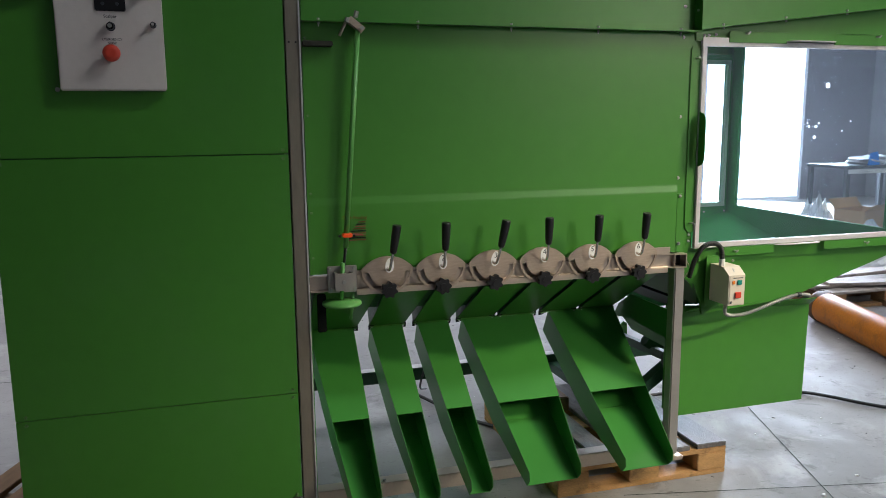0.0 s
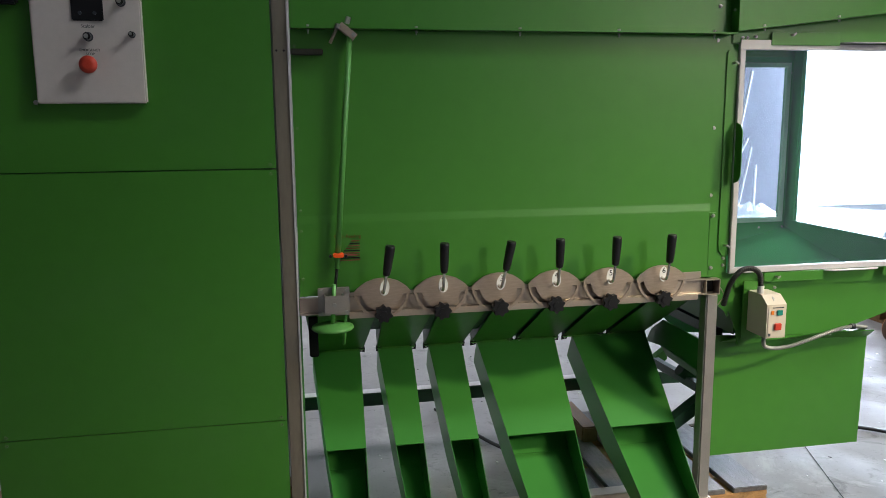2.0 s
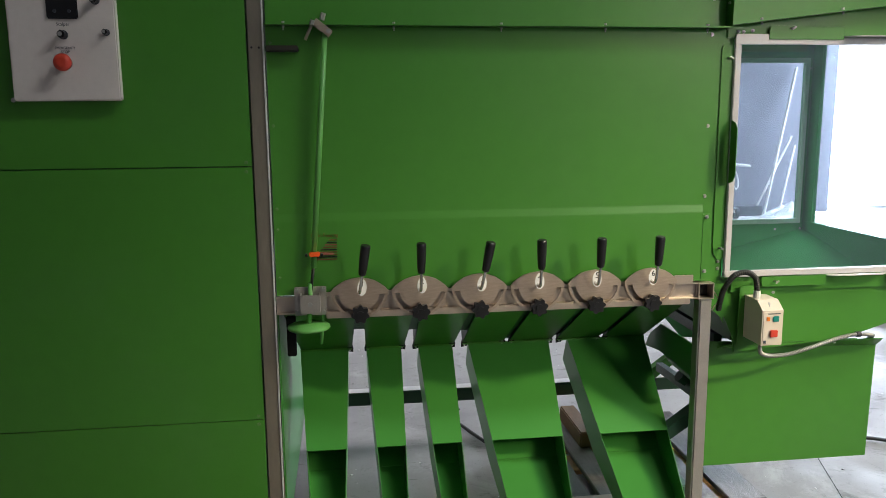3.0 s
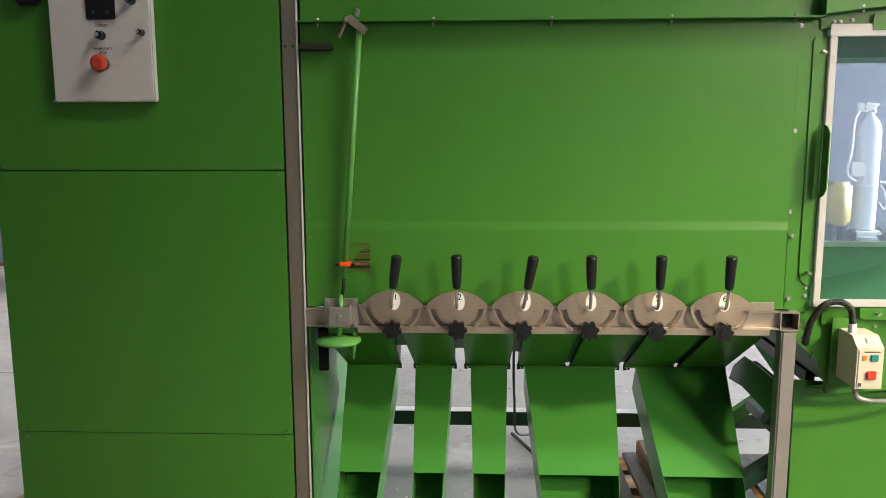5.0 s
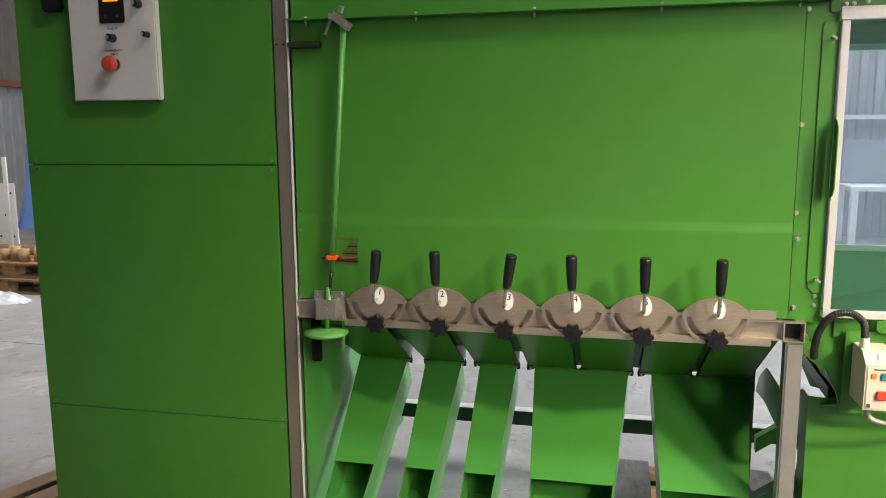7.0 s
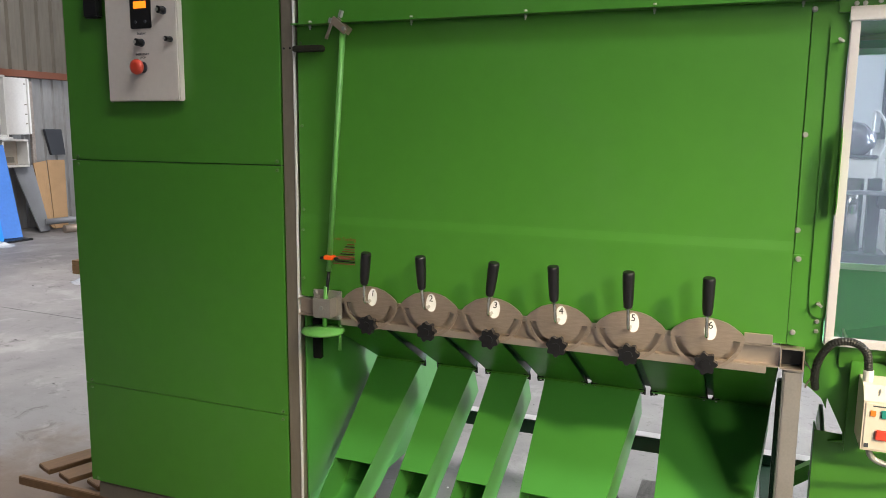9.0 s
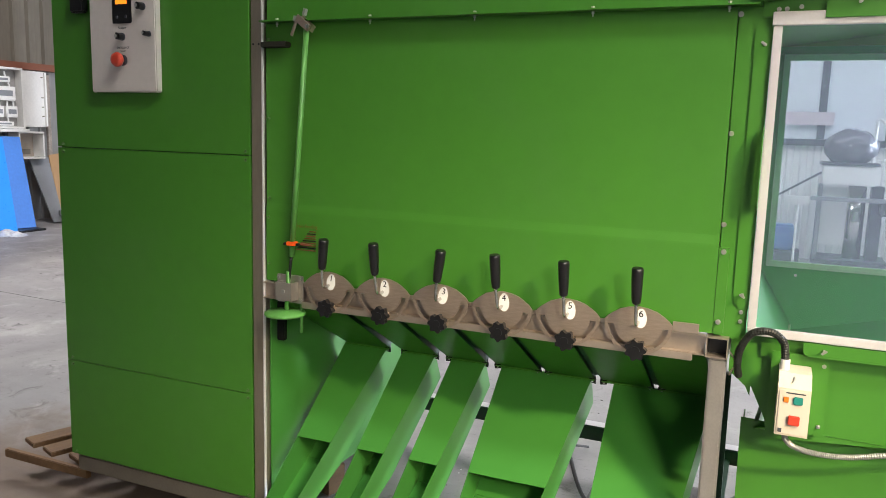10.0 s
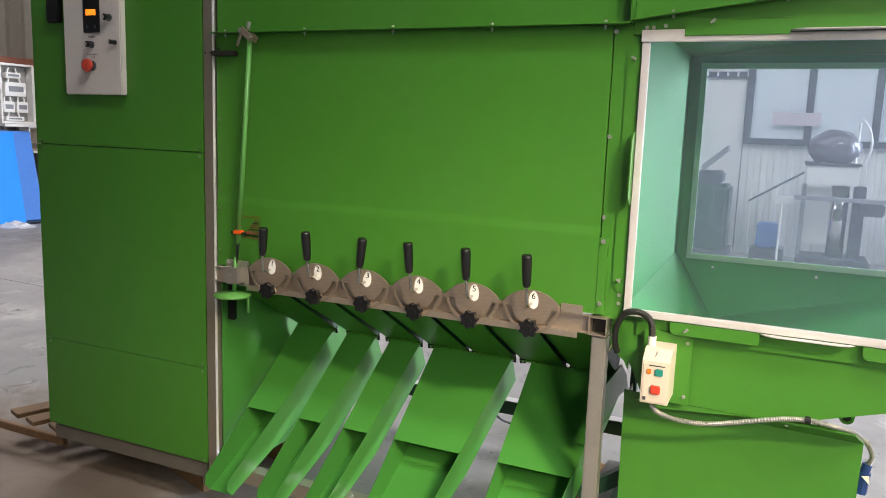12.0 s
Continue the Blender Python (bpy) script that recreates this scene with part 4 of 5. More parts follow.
h1 = thing("corrugated_hose", (1.6, 0.0, 0.9), "black corrugated cable hose arching into the starter box", "hose")
part("hose", hose([(1.553, 0.012, 0.905), (1.548, -0.008, 0.94), (1.553, -0.025, 0.99), (1.578, -0.04, 1.036), (1.620, -0.045, 1.046), (1.652, -0.045, 1.024), (1.66, -0.045, 0.98)], 0.0096, 12, 14, 0.0005), HOSE, h1)
h2 = thing("metal_conduit", (1.9, 0.0, 0.75), "flexible zinc metal conduit running along the bin", "conduit")
part("conduit", hose([(1.672, -0.065, 0.807), (1.677, -0.055, 0.778), (1.70, -0.03, 0.752), (1.75, -0.01, 0.736), (1.82, 0.0, 0.736), (1.893, 0.0, 0.754), (2.006, 0.0, 0.786), (2.08, 0.0, 0.797), (2.15, 0.02, 0.785), (2.20, 0.10, 0.75), (2.228, 0.17, 0.712), (2.245, 0.2, 0.693), (2.263, 0.2, 0.658), (2.258, 0.2, 0.633), (2.25, 0.2, 0.61)], 0.0070, 10, 30, 0.0006), CONDUIT, h2)
part("clip", rod((2.072, 0.0, 0.7965), (2.087, 0.0, 0.7972), 0.011, 12), BLACK, h2)

part("tape", rod((2.248, 0.2, 0.605), (2.254, 0.2, 0.63), 0.0135, 12, rod((2.244, 0.2, 0.54), (2.25, 0.2, 0.606), 0.0165, 8)), TAPE, h2, "dark blue insulating tape")
part("tag", prism([(2.240, 0.181, 0.598), (2.260, 0.181, 0.601), (2.263, 0.181, 0.575)], (0, 0.002, 0)), WHITE, h2, "white paper tag")

# ---- pallets ----


def pallet(x0, y0, along_x, label, mat_top, z=0.0, group="wooden pallets", WOOD=WOOD, under=True, length=1.2):
    """A block pallet, as a rule 1.2 by 0.8 m; its deck boards run along its length."""
    th = thing("pallet", (x0, y0, z), label, "pallet", group)

    def b(name, u0, u1, v0, v1, z0, z1, mat):
        a = (x0 + u0, x0 + u1, y0 + v0, y0 + v1) if along_x else (x0 + v0, x0 + v1, y0 + u0, y0 + u1)
        part(name, box(*a, z + z0, z + z1, 0.003), mat, th)
    for v, w in ((0, 0.145), (0.18, 0.10), (0.328, 0.145), (0.52, 0.10), (0.655, 0.145)):
        b("deck_board", 0, length, v, v + w, 0.1225, 0.144, mat_top)
    for u in (0, length / 2 - 0.0725, length - 0.145):
        b("cross_board", u, u + 0.145, 0, 0.8, 0.1005, 0.122, WOOD)
        for v in (0, 0.33, 0.66):
            b("block", u, u + 0.145, v, v + 0.14, 0.0225, 0.10, WOOD)
    for v in (0, 0.35, 0.70):
        b("bottom_board", 0.1005 if under else 0, length - 0.1005 if under else length, v, v + 0.1, 0.0, 0.022, WOOD)
    if under:
        for u in (0, length - 0.1):
            b("bottom_board", u, u + 0.1, 0, 0.8, 0.0, 0.022, WOOD)
    return th


pallet(1.03, 0.09, False, "weathered wooden pallet under the machine's leg", OLDWOOD, WOOD=FRESHWOOD, length=0.89)
wb = thing("wood_block", (1.30, 0.78, 0.1442), "dark brown timber block lying on the pallet", "timber")
part("block", box(1.262, 1.335, 0.62, 0.95, 0.1442, 0.215, 0.006), DARKWOOD, wb)
tilted = thing("pallet", (0, 0, 0), "thin brown slatted pallet jutting out from under the green cabinet", "pallet", "wooden pallets")
part("stringer", box(0.0265, 0.5065, 0.0158, 0.0398, 0.085, 0.1215, 0.003, None, pose(0, 0, 0, 0, 0, 20)), DARKWOOD, tilted)
for k in range(7):
    part("slat", box(0.03 + 0.145 * k, 0.13 + 0.145 * k, max(0.0225, 0.36 * (0.03 + 0.145 * k) - 0.02), 0.92, 0.122, 0.1435, 0.003), DARKWOOD, tilted)
for y in (0.42, 0.82):
    part("stringer", box(0.1, 1.15, y, y + 0.09, 0.0, 0.1215, 0.004), DARKWOOD, tilted)
for x in (0.17, 0.6):
    part("block", box(x, x + 0.12, 0.55, 0.64, 0.0, 0.1215, 0.004), DARKWOOD, tilted)
tilted.matrix_world = pose(-1.37, 0.125, 0.0, 0, 0, -20)
sk = thing("wood_skid", (-0.45, 0.6, 0.0), "brown timber skids carrying the cabinet", "timber")
part("beam", box(-0.8, -0.2, 0.95, 1.05, 0.0, 0.143, 0.006), DARKWOOD, sk)
part("beam", box(-0.8, -0.2, 1.07, 1.17, 0.0, 0.143, 0.006), DARKWOOD, sk)

# ---- floor joints and litter ----


def joint(a, b, w=0.006):
    a, b = Vector((*a, 0.0)), Vector((*b, 0.0))
    s = (b - a).cross(Vector((0, 0, 1))).normalized() * w / 2
    up = Vector((0, 0, 0.0015))
    part("floor_joint", prism([a - s + up, a + s + up, b + s + up, b - s + up], (0, 0, 0.0005)), SLIT, floor)


joint((1.3, 0.03), (3.4, -0.42), 0.003)
joint((2.43, 0.70), (2.05, -0.38), 0.004)
joint((-6.0, 2.6), (-1.4, 2.4))
rnd = random.Random(5)
bm = bmesh.new()
for _ in range(420):
    x, y = rnd.uniform(0.0, 4.5), rnd.uniform(-0.6, 3.4)
    if rnd.random() < 0.3:
        x, y = rnd.uniform(-6, -0.2), rnd.uniform(-0.4, 5)
    s = 0.0014 + 0.007 * rnd.random() ** 4
    box(x - s, x + s, y - s * 0.5, y + s * 0.5, 0.0, s * 0.35, 0, bm, pose(0, 0, 0, 0, 0, rnd.uniform(0, 180)))
litter = tagged(part("litter", bm, OLDWOOD), "small dark chips scattered on the concrete floor", "litter", "", "stuff")
bm = bmesh.new()
for _ in range(160):
    x, y = rnd.uniform(0.0, 4.2), rnd.uniform(-0.25, 3.0)
    s = 0.0014 + 0.007 * rnd.random() ** 4
    box(x - s, x + s, y - s * 0.6, y + s * 0.6, 0.0, s * 0.5, 0, bm, pose(0, 0, 0, 0, 0, rnd.uniform(0, 180)))
tagged(part("paper_scraps", bm, WHITE), "small white scraps scattered on the concrete floor", "litter", "", "stuff")

cb = thing("floor_cable", (2.8, 0.6, 0.0), "black rubber cable lying on the concrete floor", "cable")
part("cable", hose([(0.75, 1.5, 0.012), (1.0, 0.9, 0.012), (1.3, 0.75, 0.012), (2.0, 1.0, 0.012), (2.60, 0.87, 0.012), (2.87, 0.765, 0.012), (3.10, 0.46, 0.012), (3.5, 0.1, 0.012)], 0.009, 8, 10), HOSE, cb)
hc = thing("hanging_cable", (0.72, 1.0, 0.3), "thin black cable hanging behind the chutes", "cable")
part("cable", hose([(0.715, 0.62, 0.95), (0.72, 0.8, 0.60), (0.735, 1.0, 0.36), (0.76, 1.25, 0.12), (0.86, 1.5, 0.01)], 0.006, 8, 10), HOSE, hc)

# ---- beside the machine: orange cylinder, pallets, film ----


def bottle(at, axis_to, r, length, mat, label, name="gas_cylinder"):
    """A pressed steel gas bottle with domed shoulders and a valve neck."""
    th = thing(name, at, label, "gas cylinder")
    d = (Vector(axis_to) - Vector(at)).normalized()
    m = Matrix.Translation(at) @ d.to_track_quat("Z", "Y").to_matrix().to_4x4()
    bm = bmesh.new()
    prof = [(r * 0.75, 0.0), (r * 0.95, 0.012), (r, 0.04), (r, length * 0.82), (r * 0.93, length * 0.87), (r * 0.7, length * 0.92), (r * 0.35, length * 0.955), (r * 0.25, length)]
    lathe(prof, (0, 0, 0), "Z", 28, bm)
    bmesh.ops.transform(bm, matrix=m, verts=bm.verts[:])
    part("shell", bm, mat, th, "", True)
    bm = bmesh.new()
    lathe([(0.02, length), (0.022, length + 0.05), (0.012, length + 0.07)], (0, 0, 0), "Z", 12, bm)
    bmesh.ops.transform(bm, matrix=m, verts=bm.verts[:])
    part("valve", bm, RAIL, th)
    return th


ob = bottle((4.14, 2.08, 0.117), (3.72, 0.66, 0.117), 0.115, 1.45, ORANGECYL, "worn orange steel gas cylinder lying on the floor")
bm = lathe([(0.07, -0.012), (0.104, 0.004), (0.1165, 0.035), (0.1165, 0.115), (0.1152, 0.118)], (0, 0, 0), "Z", 28)
bmesh.ops.transform(bm, matrix=Matrix.Translation((4.14, 2.08, 0.117)) @ Vector((-0.42, -1.42, 0)).to_track_quat("Z", "Y").to_matrix().to_4x4(), verts=bm.verts[:])
part("foot_end", bm, pmat("sooty_brown_paint", (0.09, 0.045, 0.02), 0.7, 0, 0.4, 12), ob, "sooty brown rounded foot", True)
pallet(4.45, 2.28, True, "grey wooden pallet on the floor beside the orange cylinder", PALEWOOD)
for k, (x, y, l, w, t) in enumerate(((4.22, 2.42, 0.75, 0.14, -9), (4.55, 2.30, 0.95, 0.16, -14), (4.75, 2.60, 0.9, 0.13, 6))):
    pk = thing("plank", (x, y, 0.1445 + 0.0225 * k), "pale weathered plank lying across the pallet", "plank", "planks on the pallet")
    part("board", box(x, x + l, y, y + w, 0.1445 + 0.0225 * k, 0.1665 + 0.0225 * k, 0.003, None, pose(0, 0, 0, 0, 0, t)), PALEWOOD, pk)
pk2 = thing("plank", (4.9, 2.0, 0.0), "worn dark board lying on the floor", "plank")
part("board", box(4.95, 6.4, 2.05, 2.23, 0.0, 0.05, 0.004, None, pose(0, 0, 0, 0, 0, -14)), DARKWOOD, pk2)


def heap(name, cx, cy, rx, ry, h, mat, label, category, seed, n=26):
    """A crumpled pile of film or rags."""
    th = thing(name, (cx, cy, 0), label, category)
    noise.seed_set(seed)
    bm = bmesh.new()
    grid = [[None] * (n + 1) for _ in range(n + 1)]
    for i in range(n + 1):
        for j in range(n + 1):
            u, v = 2 * i / n - 1, 2 * j / n - 1
            d = min(1, math.hypot(u, v))
            f = (1 - d * d)
            k = noise.noise(Vector((u * 3.1, v * 3.1, seed))) + 0.6 * noise.noise(Vector((u * 8, v * 8, seed + 3)))
            grid[i][j] = bm.verts.new((cx + rx * u + 0.05 * k * rx, cy + ry * v, max(0.004, h * f * (0.75 + 0.75 * k))))
    for i in range(n):
        for j in range(n):
            u, v = 2 * (i + 0.5) / n - 1, 2 * (j + 0.5) / n - 1
            if math.hypot(u, v) < 1:
                bm.faces.new((grid[i][j], grid[i + 1][j], grid[i + 1][j + 1], grid[i][j + 1]))
    bmesh.ops.delete(bm, geom=[v for v in bm.verts if not v.link_faces], context="VERTS")
    part("folds", bm, mat, th)
    return th


FILM = pmat("crumpled_film", (0.62, 0.64, 0.66), 0.2, 0.1, 0.15, 9)
TARP = pmat("blue_tarpaulin", (0.09, 0.17, 0.38), 0.4, 0, 0.18, 3)
heap("plastic_film", 6.1, 3.55, 0.95, 0.62, 0.42, FILM, "crumpled clear plastic film on the floor", "plastic film", 3)

# ---- back of the hall, seen through the chamber's windows ----
tb = thing("work_table", (8.9, 6.6, 0.0), "dark steel work table with a pale edge", "table")
part("tabletop", box(8.42, 9.9, 6.3, 7.1, 0.80, 0.84, 0.004), DARKFRAME, tb)
part("apron", box(8.44, 9.88, 6.295, 6.305, 0.73, 0.79, 0.002), OFFWHITE, tb)
for x in (8.47, 9.8):
    for y in (6.35, 7.05):
        part("leg", box(x - 0.03, x + 0.03, y - 0.03, y + 0.03, 0, 0.799), DARKFRAME, tb)
bl = thing("blue_bag", (8.95, 6.45, 0.84), "blue and clear plastic bag on the work table", "bag")
bm = bmesh.new()
bmesh.ops.create_icosphere(bm, subdivisions=3, radius=0.2)
for v in bm.verts:
    v.co = Vector((v.co.x * 1.6, v.co.y, v.co.z * 0.35)) * (1 + 0.5 * noise.noise(v.co * 9)) + Vector((9.0, 6.5, 0.91))
part("bag", bm, FILM, bl)
part("flap", prism([(8.76, 6.29, 0.845), (8.98, 6.29, 0.845), (8.93, 6.29, 1.04), (8.80, 6.29, 1.02)], (0, 0.006, 0)), BLUE, bl)


def carton(x, y, w, d, h, label, turn=0):
    th = thing("carton", (x, y, 0), label, "box", "cardboard cartons")
    m = pose(x, y, 0, 0, 0, turn)
    bm = bmesh.new()
    for a in ((-w, w, -d, -d + 0.01), (-w, w, d - 0.01, d), (-w, -w + 0.01, -d + 0.01, d - 0.01), (w - 0.01, w, -d + 0.01, d - 0.01)):
        box(*a, 0.0, h, 0, bm)
    bmesh.ops.transform(bm, matrix=m, verts=bm.verts[:])
    part("sides", bm, CARD, th)
    for k, (a, tilt) in enumerate((((-w, w, -d - 0.16, -d), 35), ((-w, w, d, d + 0.16), -50))):
        bm = box(*a, h, h + 0.006)
        bmesh.ops.rotate(bm, verts=bm.verts[:], cent=(0, -d if k == 0 else d, h), matrix=Matrix.Rotation(radians(-tilt), 3, "X"))
        bmesh.ops.transform(bm, matrix=m, verts=bm.verts[:])
        part("flap", bm, CARD, th)


carton(8.2, 5.75, 0.30, 0.22, 0.30, "open cardboard carton on the floor", 12)
heap("plastic_bags", 7.75, 6.1, 0.28, 0.28, 0.45, FILM, "white plastic bags heaped on the floor", "bag", 8, 18)
for k, (x, z, r) in enumerate(((10.93, 2.12, 0.055), (10.52, 1.43, 0.02), (10.56, 1.36, 0.03), (10.72, 1.36, 0.035), (10.78, 1.42, 0.02), (10.70, 1.16, 0.035), (11.52, 1.45, 0.02), (11.33, 1.27, 0.016))):
    structure("wall_hole", rod((x, 9.497, z), (x, 9.51, z), r, 5), OUTSIDE, "ragged hole in the wall letting daylight through", "hole")

pl = thing("leaning_pole", (7.2, 9.2, 0), "pale poles leaning on the dark wall", "pole", "poles leaning on the wall")
part("pole", rod((7.0, 9.2, 0.0), (7.55, 9.45, 2.35), 0.022, 10), OFFWHITE, pl)
for a, b in (((6.8, 9.2, 0.0), (7.55, 9.46, 1.25)), ((7.25, 9.2, 0.0), (7.62, 9.46, 1.1)), ((7.55, 9.2, 0), (7.72, 9.46, 0.8))):
    p2 = thing("leaning_pole", a, "pale poles leaning on the dark wall", "pole", "poles leaning on the wall")
    part("pole", rod(a, b, 0.017, 8), OFFWHITE, p2)
heap("plastic_film", 7.35, 9.0, 0.5, 0.22, 0.22, FILM, "crumpled white film at the foot of the poles", "plastic film", 11, 16)
gc = bottle((6.125, 9.05, 0.14), (6.125, 9.05, 2), 0.165, 1.70, GASGREY, "tall grey gas cylinder standing on a trolley")
part("band", lathe([(0.1652, 0.0), (0.168, 0.006), (0.168, 0.03), (0.1652, 0.036)], (6.125, 9.05, 0.76)), OFFWHITE, gc, "pale clamping band", True)
tr = thing("cylinder_trolley", (6.2, 9.0, 0.0), "pale steel cylinder trolley with wheels and a handle", "trolley")
part("base", box(5.90, 6.36, 8.83, 9.27, 0.09, 0.135, 0.004), OFFWHITE, tr)
part("handle", rod((6.27, 8.92, 0.84), (6.53, 8.85, 0.815), 0.019, 10), OFFWHITE, tr)
part("hose", hose([(6.27, 8.9, 0.80), (6.33, 8.88, 0.68), (6.36, 8.88, 0.53), (6.33, 8.88, 0.46), (6.26, 8.88, 0.55)], 0.011, 8), OFFWHITE, tr)
for x in (5.90, 6.33):
    part("wheel", rod((x - 0.025, 8.86, 0.09), (x + 0.025, 8.86, 0.09), 0.09, 18), BLACK, tr)
rg = thing("gas_regulator", (6.1, 9.0, 1.75), "brass and white gas regulator with two gauges", "regulator")
part("body", rod((6.17, 9.0, 1.87), (5.90, 8.95, 1.82), 0.022, 10), OFFWHITE, rg)
part("valve", rod((6.16, 9.0, 1.80), (6.16, 9.0, 1.91), 0.022, 10), OFFWHITE, rg)
part("valve_wheel", rod((6.11, 9.0, 1.915), (6.21, 9.0, 1.915), 0.02, 10), OFFWHITE, rg)
part("hose", hose([(5.90, 8.93, 1.80), (5.82, 8.85, 1.68), (5.76, 8.75, 1.30), (5.70, 8.7, 0.98), (5.80, 8.65, 0.86)], 0.018, 8), OFFWHITE, rg, "white rubber hose")
part("tag", prism([(5.76, 8.7, 1.13), (5.90, 8.7, 1.13), (5.955, 8.7, 1.04), (5.955, 8.7, 0.93), (5.76, 8.7, 0.93)], (0, 0.02, 0)), OFFWHITE, rg, "white hanging plate")
for x in (6.04, 5.93):
    part("gauge", rod((x, 8.95, 1.895), (x, 8.91, 1.895), 0.052, 16), OFFWHITE, rg)
yb = thing("yellow_canister", (5.72, 8.9, 0.0), "dull yellow metal canister on a low stand", "canister")
part("tank", box(5.56, 5.84, 8.75, 9.05, 0.22, 0.84, 0.05), pmat("dull_yellow_paint", (0.45, 0.33, 0.08), 0.5, 0, 0.15, 6), yb, "", True)
for x in (5.62, 5.78):
    part("foot", box(x - 0.03, x + 0.03, 8.8, 9.0, 0, 0.24), DARKFRAME, yb)
wd = thing("wall_skirting_board", (6.6, 9.3, 0), "dark board lying at the foot of the wall", "board")
part("board", box(6.42, 6.92, 9.12, 9.2, 0.0, 0.16, 0.01), DARKFRAME, wd)
sh = thing("shelf_rack", (5.07, 9.3, 0), "grey steel shelf rack against the wall", "shelf")
for x in (4.72, 5.36):
    part("upright", box(x - 0.02, x + 0.02, 9.32, 9.4, 0, 2.2), MACHINEGREY, sh)
for z in (0.4, 0.9, 1.26, 1.59, 1.92):
    shelf = part("shelf", box(4.74, 5.38, 9.1, 9.4, z, z + 0.03), MACHINEGREY, sh)
    part("front_edge", box(4.74, 5.38, 9.094, 9.0995, z + 0.004, z + 0.034, 0.001), OFFWHITE, shelf, "pale shelf edge")
for x, z, w, h in ((4.87, 0.43, 0.2, 0.3), (5.12, 0.93, 0.25, 0.2), (4.87, 0.93, 0.12, 0.25)):
    bx = thing("storage_box", (x, 9.2, z), "pale box standing on the steel shelf", "box", "boxes on the shelf")
    part("case", box(x - w / 2, x + w / 2, 9.12, 9.34, z, z + h, 0.006), OFFWHITE, bx)

for z in (1.62, 1.25):
    structure("trim", box(3.2, 4.9, 9.33, 9.39, z, z + 0.06), OFFWHITE, "pale rail fixed to the ribbed wall", "rail")
bh = thing("work_bench", (4.55, 8.7, 0), "pale grey metal bench with loose parts", "bench")
part("top", box(3.9, 5.0, 8.35, 9.1, 0.72, 0.78, 0.006), OFFWHITE, bh)
for x in (3.96, 4.94):
    for y in (8.42, 9.02):
        part("leg", box(x - 0.04, x + 0.04, y - 0.04, y + 0.04, 0, 0.719), OFFWHITE, bh)
part("panel", box(3.95, 4.55, 9.0, 9.04, 0.79, 1.35, 0.004), MACHINEGREY, bh)
part("panel", box(4.62, 5.0, 8.95, 8.99, 0.79, 1.15, 0.004), OFFWHITE, bh)
heap("white_rag", 4.45, 8.0, 0.2, 0.12, 0.1, FILM, "white rag lying on the floor", "rag", 21, 12)

# glazed office partition
of = thing("office_partition", (1.9, 9.2, 0), "white office partition with dark framed windows", "partition")
part("lower_panel", corrugated((3.6, 9.1), (1.28, 9.1), 0, 1.48, 0.16, 0.02), OFFWHITE, of)
part("sill", box(1.28, 3.6, 9.02, 9.12, 1.48, 1.56, 0.004), DARKFRAME, of)
part("head", box(0.6, 3.6, 9.02, 9.12, 2.62, 2.72, 0.004), DARKFRAME, of)
for x in (1.32, 2.06, 2.84, 3.56):
    part("mullion", box(x - 0.045, x + 0.045, 9.03, 9.11, 1.565, 2.62, 0.004), DARKFRAME, of)
part("door_leaf", box(0.65, 1.26, 9.12, 9.16, 0.0, 2.62, 0.004), OFFWHITE, of, "white painted door")
PALE = pmat("pale_office_interior", (0.7, 0.74, 0.78), 0.3, 0, 0.08, 1.5)
for x0, x1 in ((1.366, 2.014), (2.106, 2.794), (2.886, 3.514)):
    part("pane", box(x0, x1, 9.07, 9.08, 1.565, 2.62), PALE, of, "pale window pane")
part("transom", box(0.62, 1.27, 9.08, 9.11, 2.36, 2.44, 0.003), DARKFRAME, of)
for k in range(5):
    part("tick", box(0.74 + 0.13 * k, 0.765 + 0.13 * k, 9.075, 9.08, 2.38, 2.43), OFFWHITE, of)
part("curtain_bar", box(1.62, 2.20, 9.0, 9.015, 1.74, 1.91, 0.003), pmat("faded_pink_board", (0.56, 0.48, 0.50), 0.7, 0, 0.15, 3), of, "brownish strip behind the glass")

WRAP = pmat("glossy_grey_wrapping", (0.13, 0.125, 0.145), 0.16, 0.0, 0.3, 6, 0.3, 30)
dr = thing("wrapped_machine", (2.4, 8.3, 0), "pale workshop machine with a film-wrapped motor on columns", "machine")
part("base", box(2.06, 2.86, 8.05, 8.65, 0, 0.15, 0.01), DARKFRAME, dr)
for x0, x1 in ((2.12, 2.245), (2.26, 2.385)):
    part("door", box(x0, x1, 8.24, 8.26, 0.30, 1.00, 0.004), OFFWHITE, dr, "white panel door")
part("column", rod((2.49, 8.34, 0.15), (2.49, 8.34, 1.03), 0.10, 24), CHROME, dr, "bright steel column", True)
part("post", box(2.63, 2.76, 8.2, 8.4, 0.15, 1.03, 0.008), DARKFRAME, dr, "dark steel post")
part("post", box(2.06, 2.11, 8.2, 8.4, 0.15, 1.03, 0.006), MACHINEGREY, dr)
part("head", box(2.09, 2.65, 8.02, 8.45, 1.035, 1.265, 0.012), OFFWHITE, dr, "off-white head box")
part("plate", box(2.06, 2.67, 8.0, 8.47, 1.268, 1.30, 0.004), DARKFRAME, dr)
noise.seed_set(17)
bm = bmesh.new()
bmesh.ops.create_icosphere(bm, subdivisions=4, radius=1.0)
for v in bm.verts:
    k = 1 + 0.09 * noise.noise(v.co * 2.2) + 0.025 * noise.noise(v.co * 9)
    v.co = Vector((2.37 + 0.29 * v.co.x * k, 8.24 + 0.2 * v.co.y * k, max(1.302, 1.47 + 0.22 * v.co.z * k)))
part("motor", bm, WRAP, dr, "motor wrapped in creased film", True)
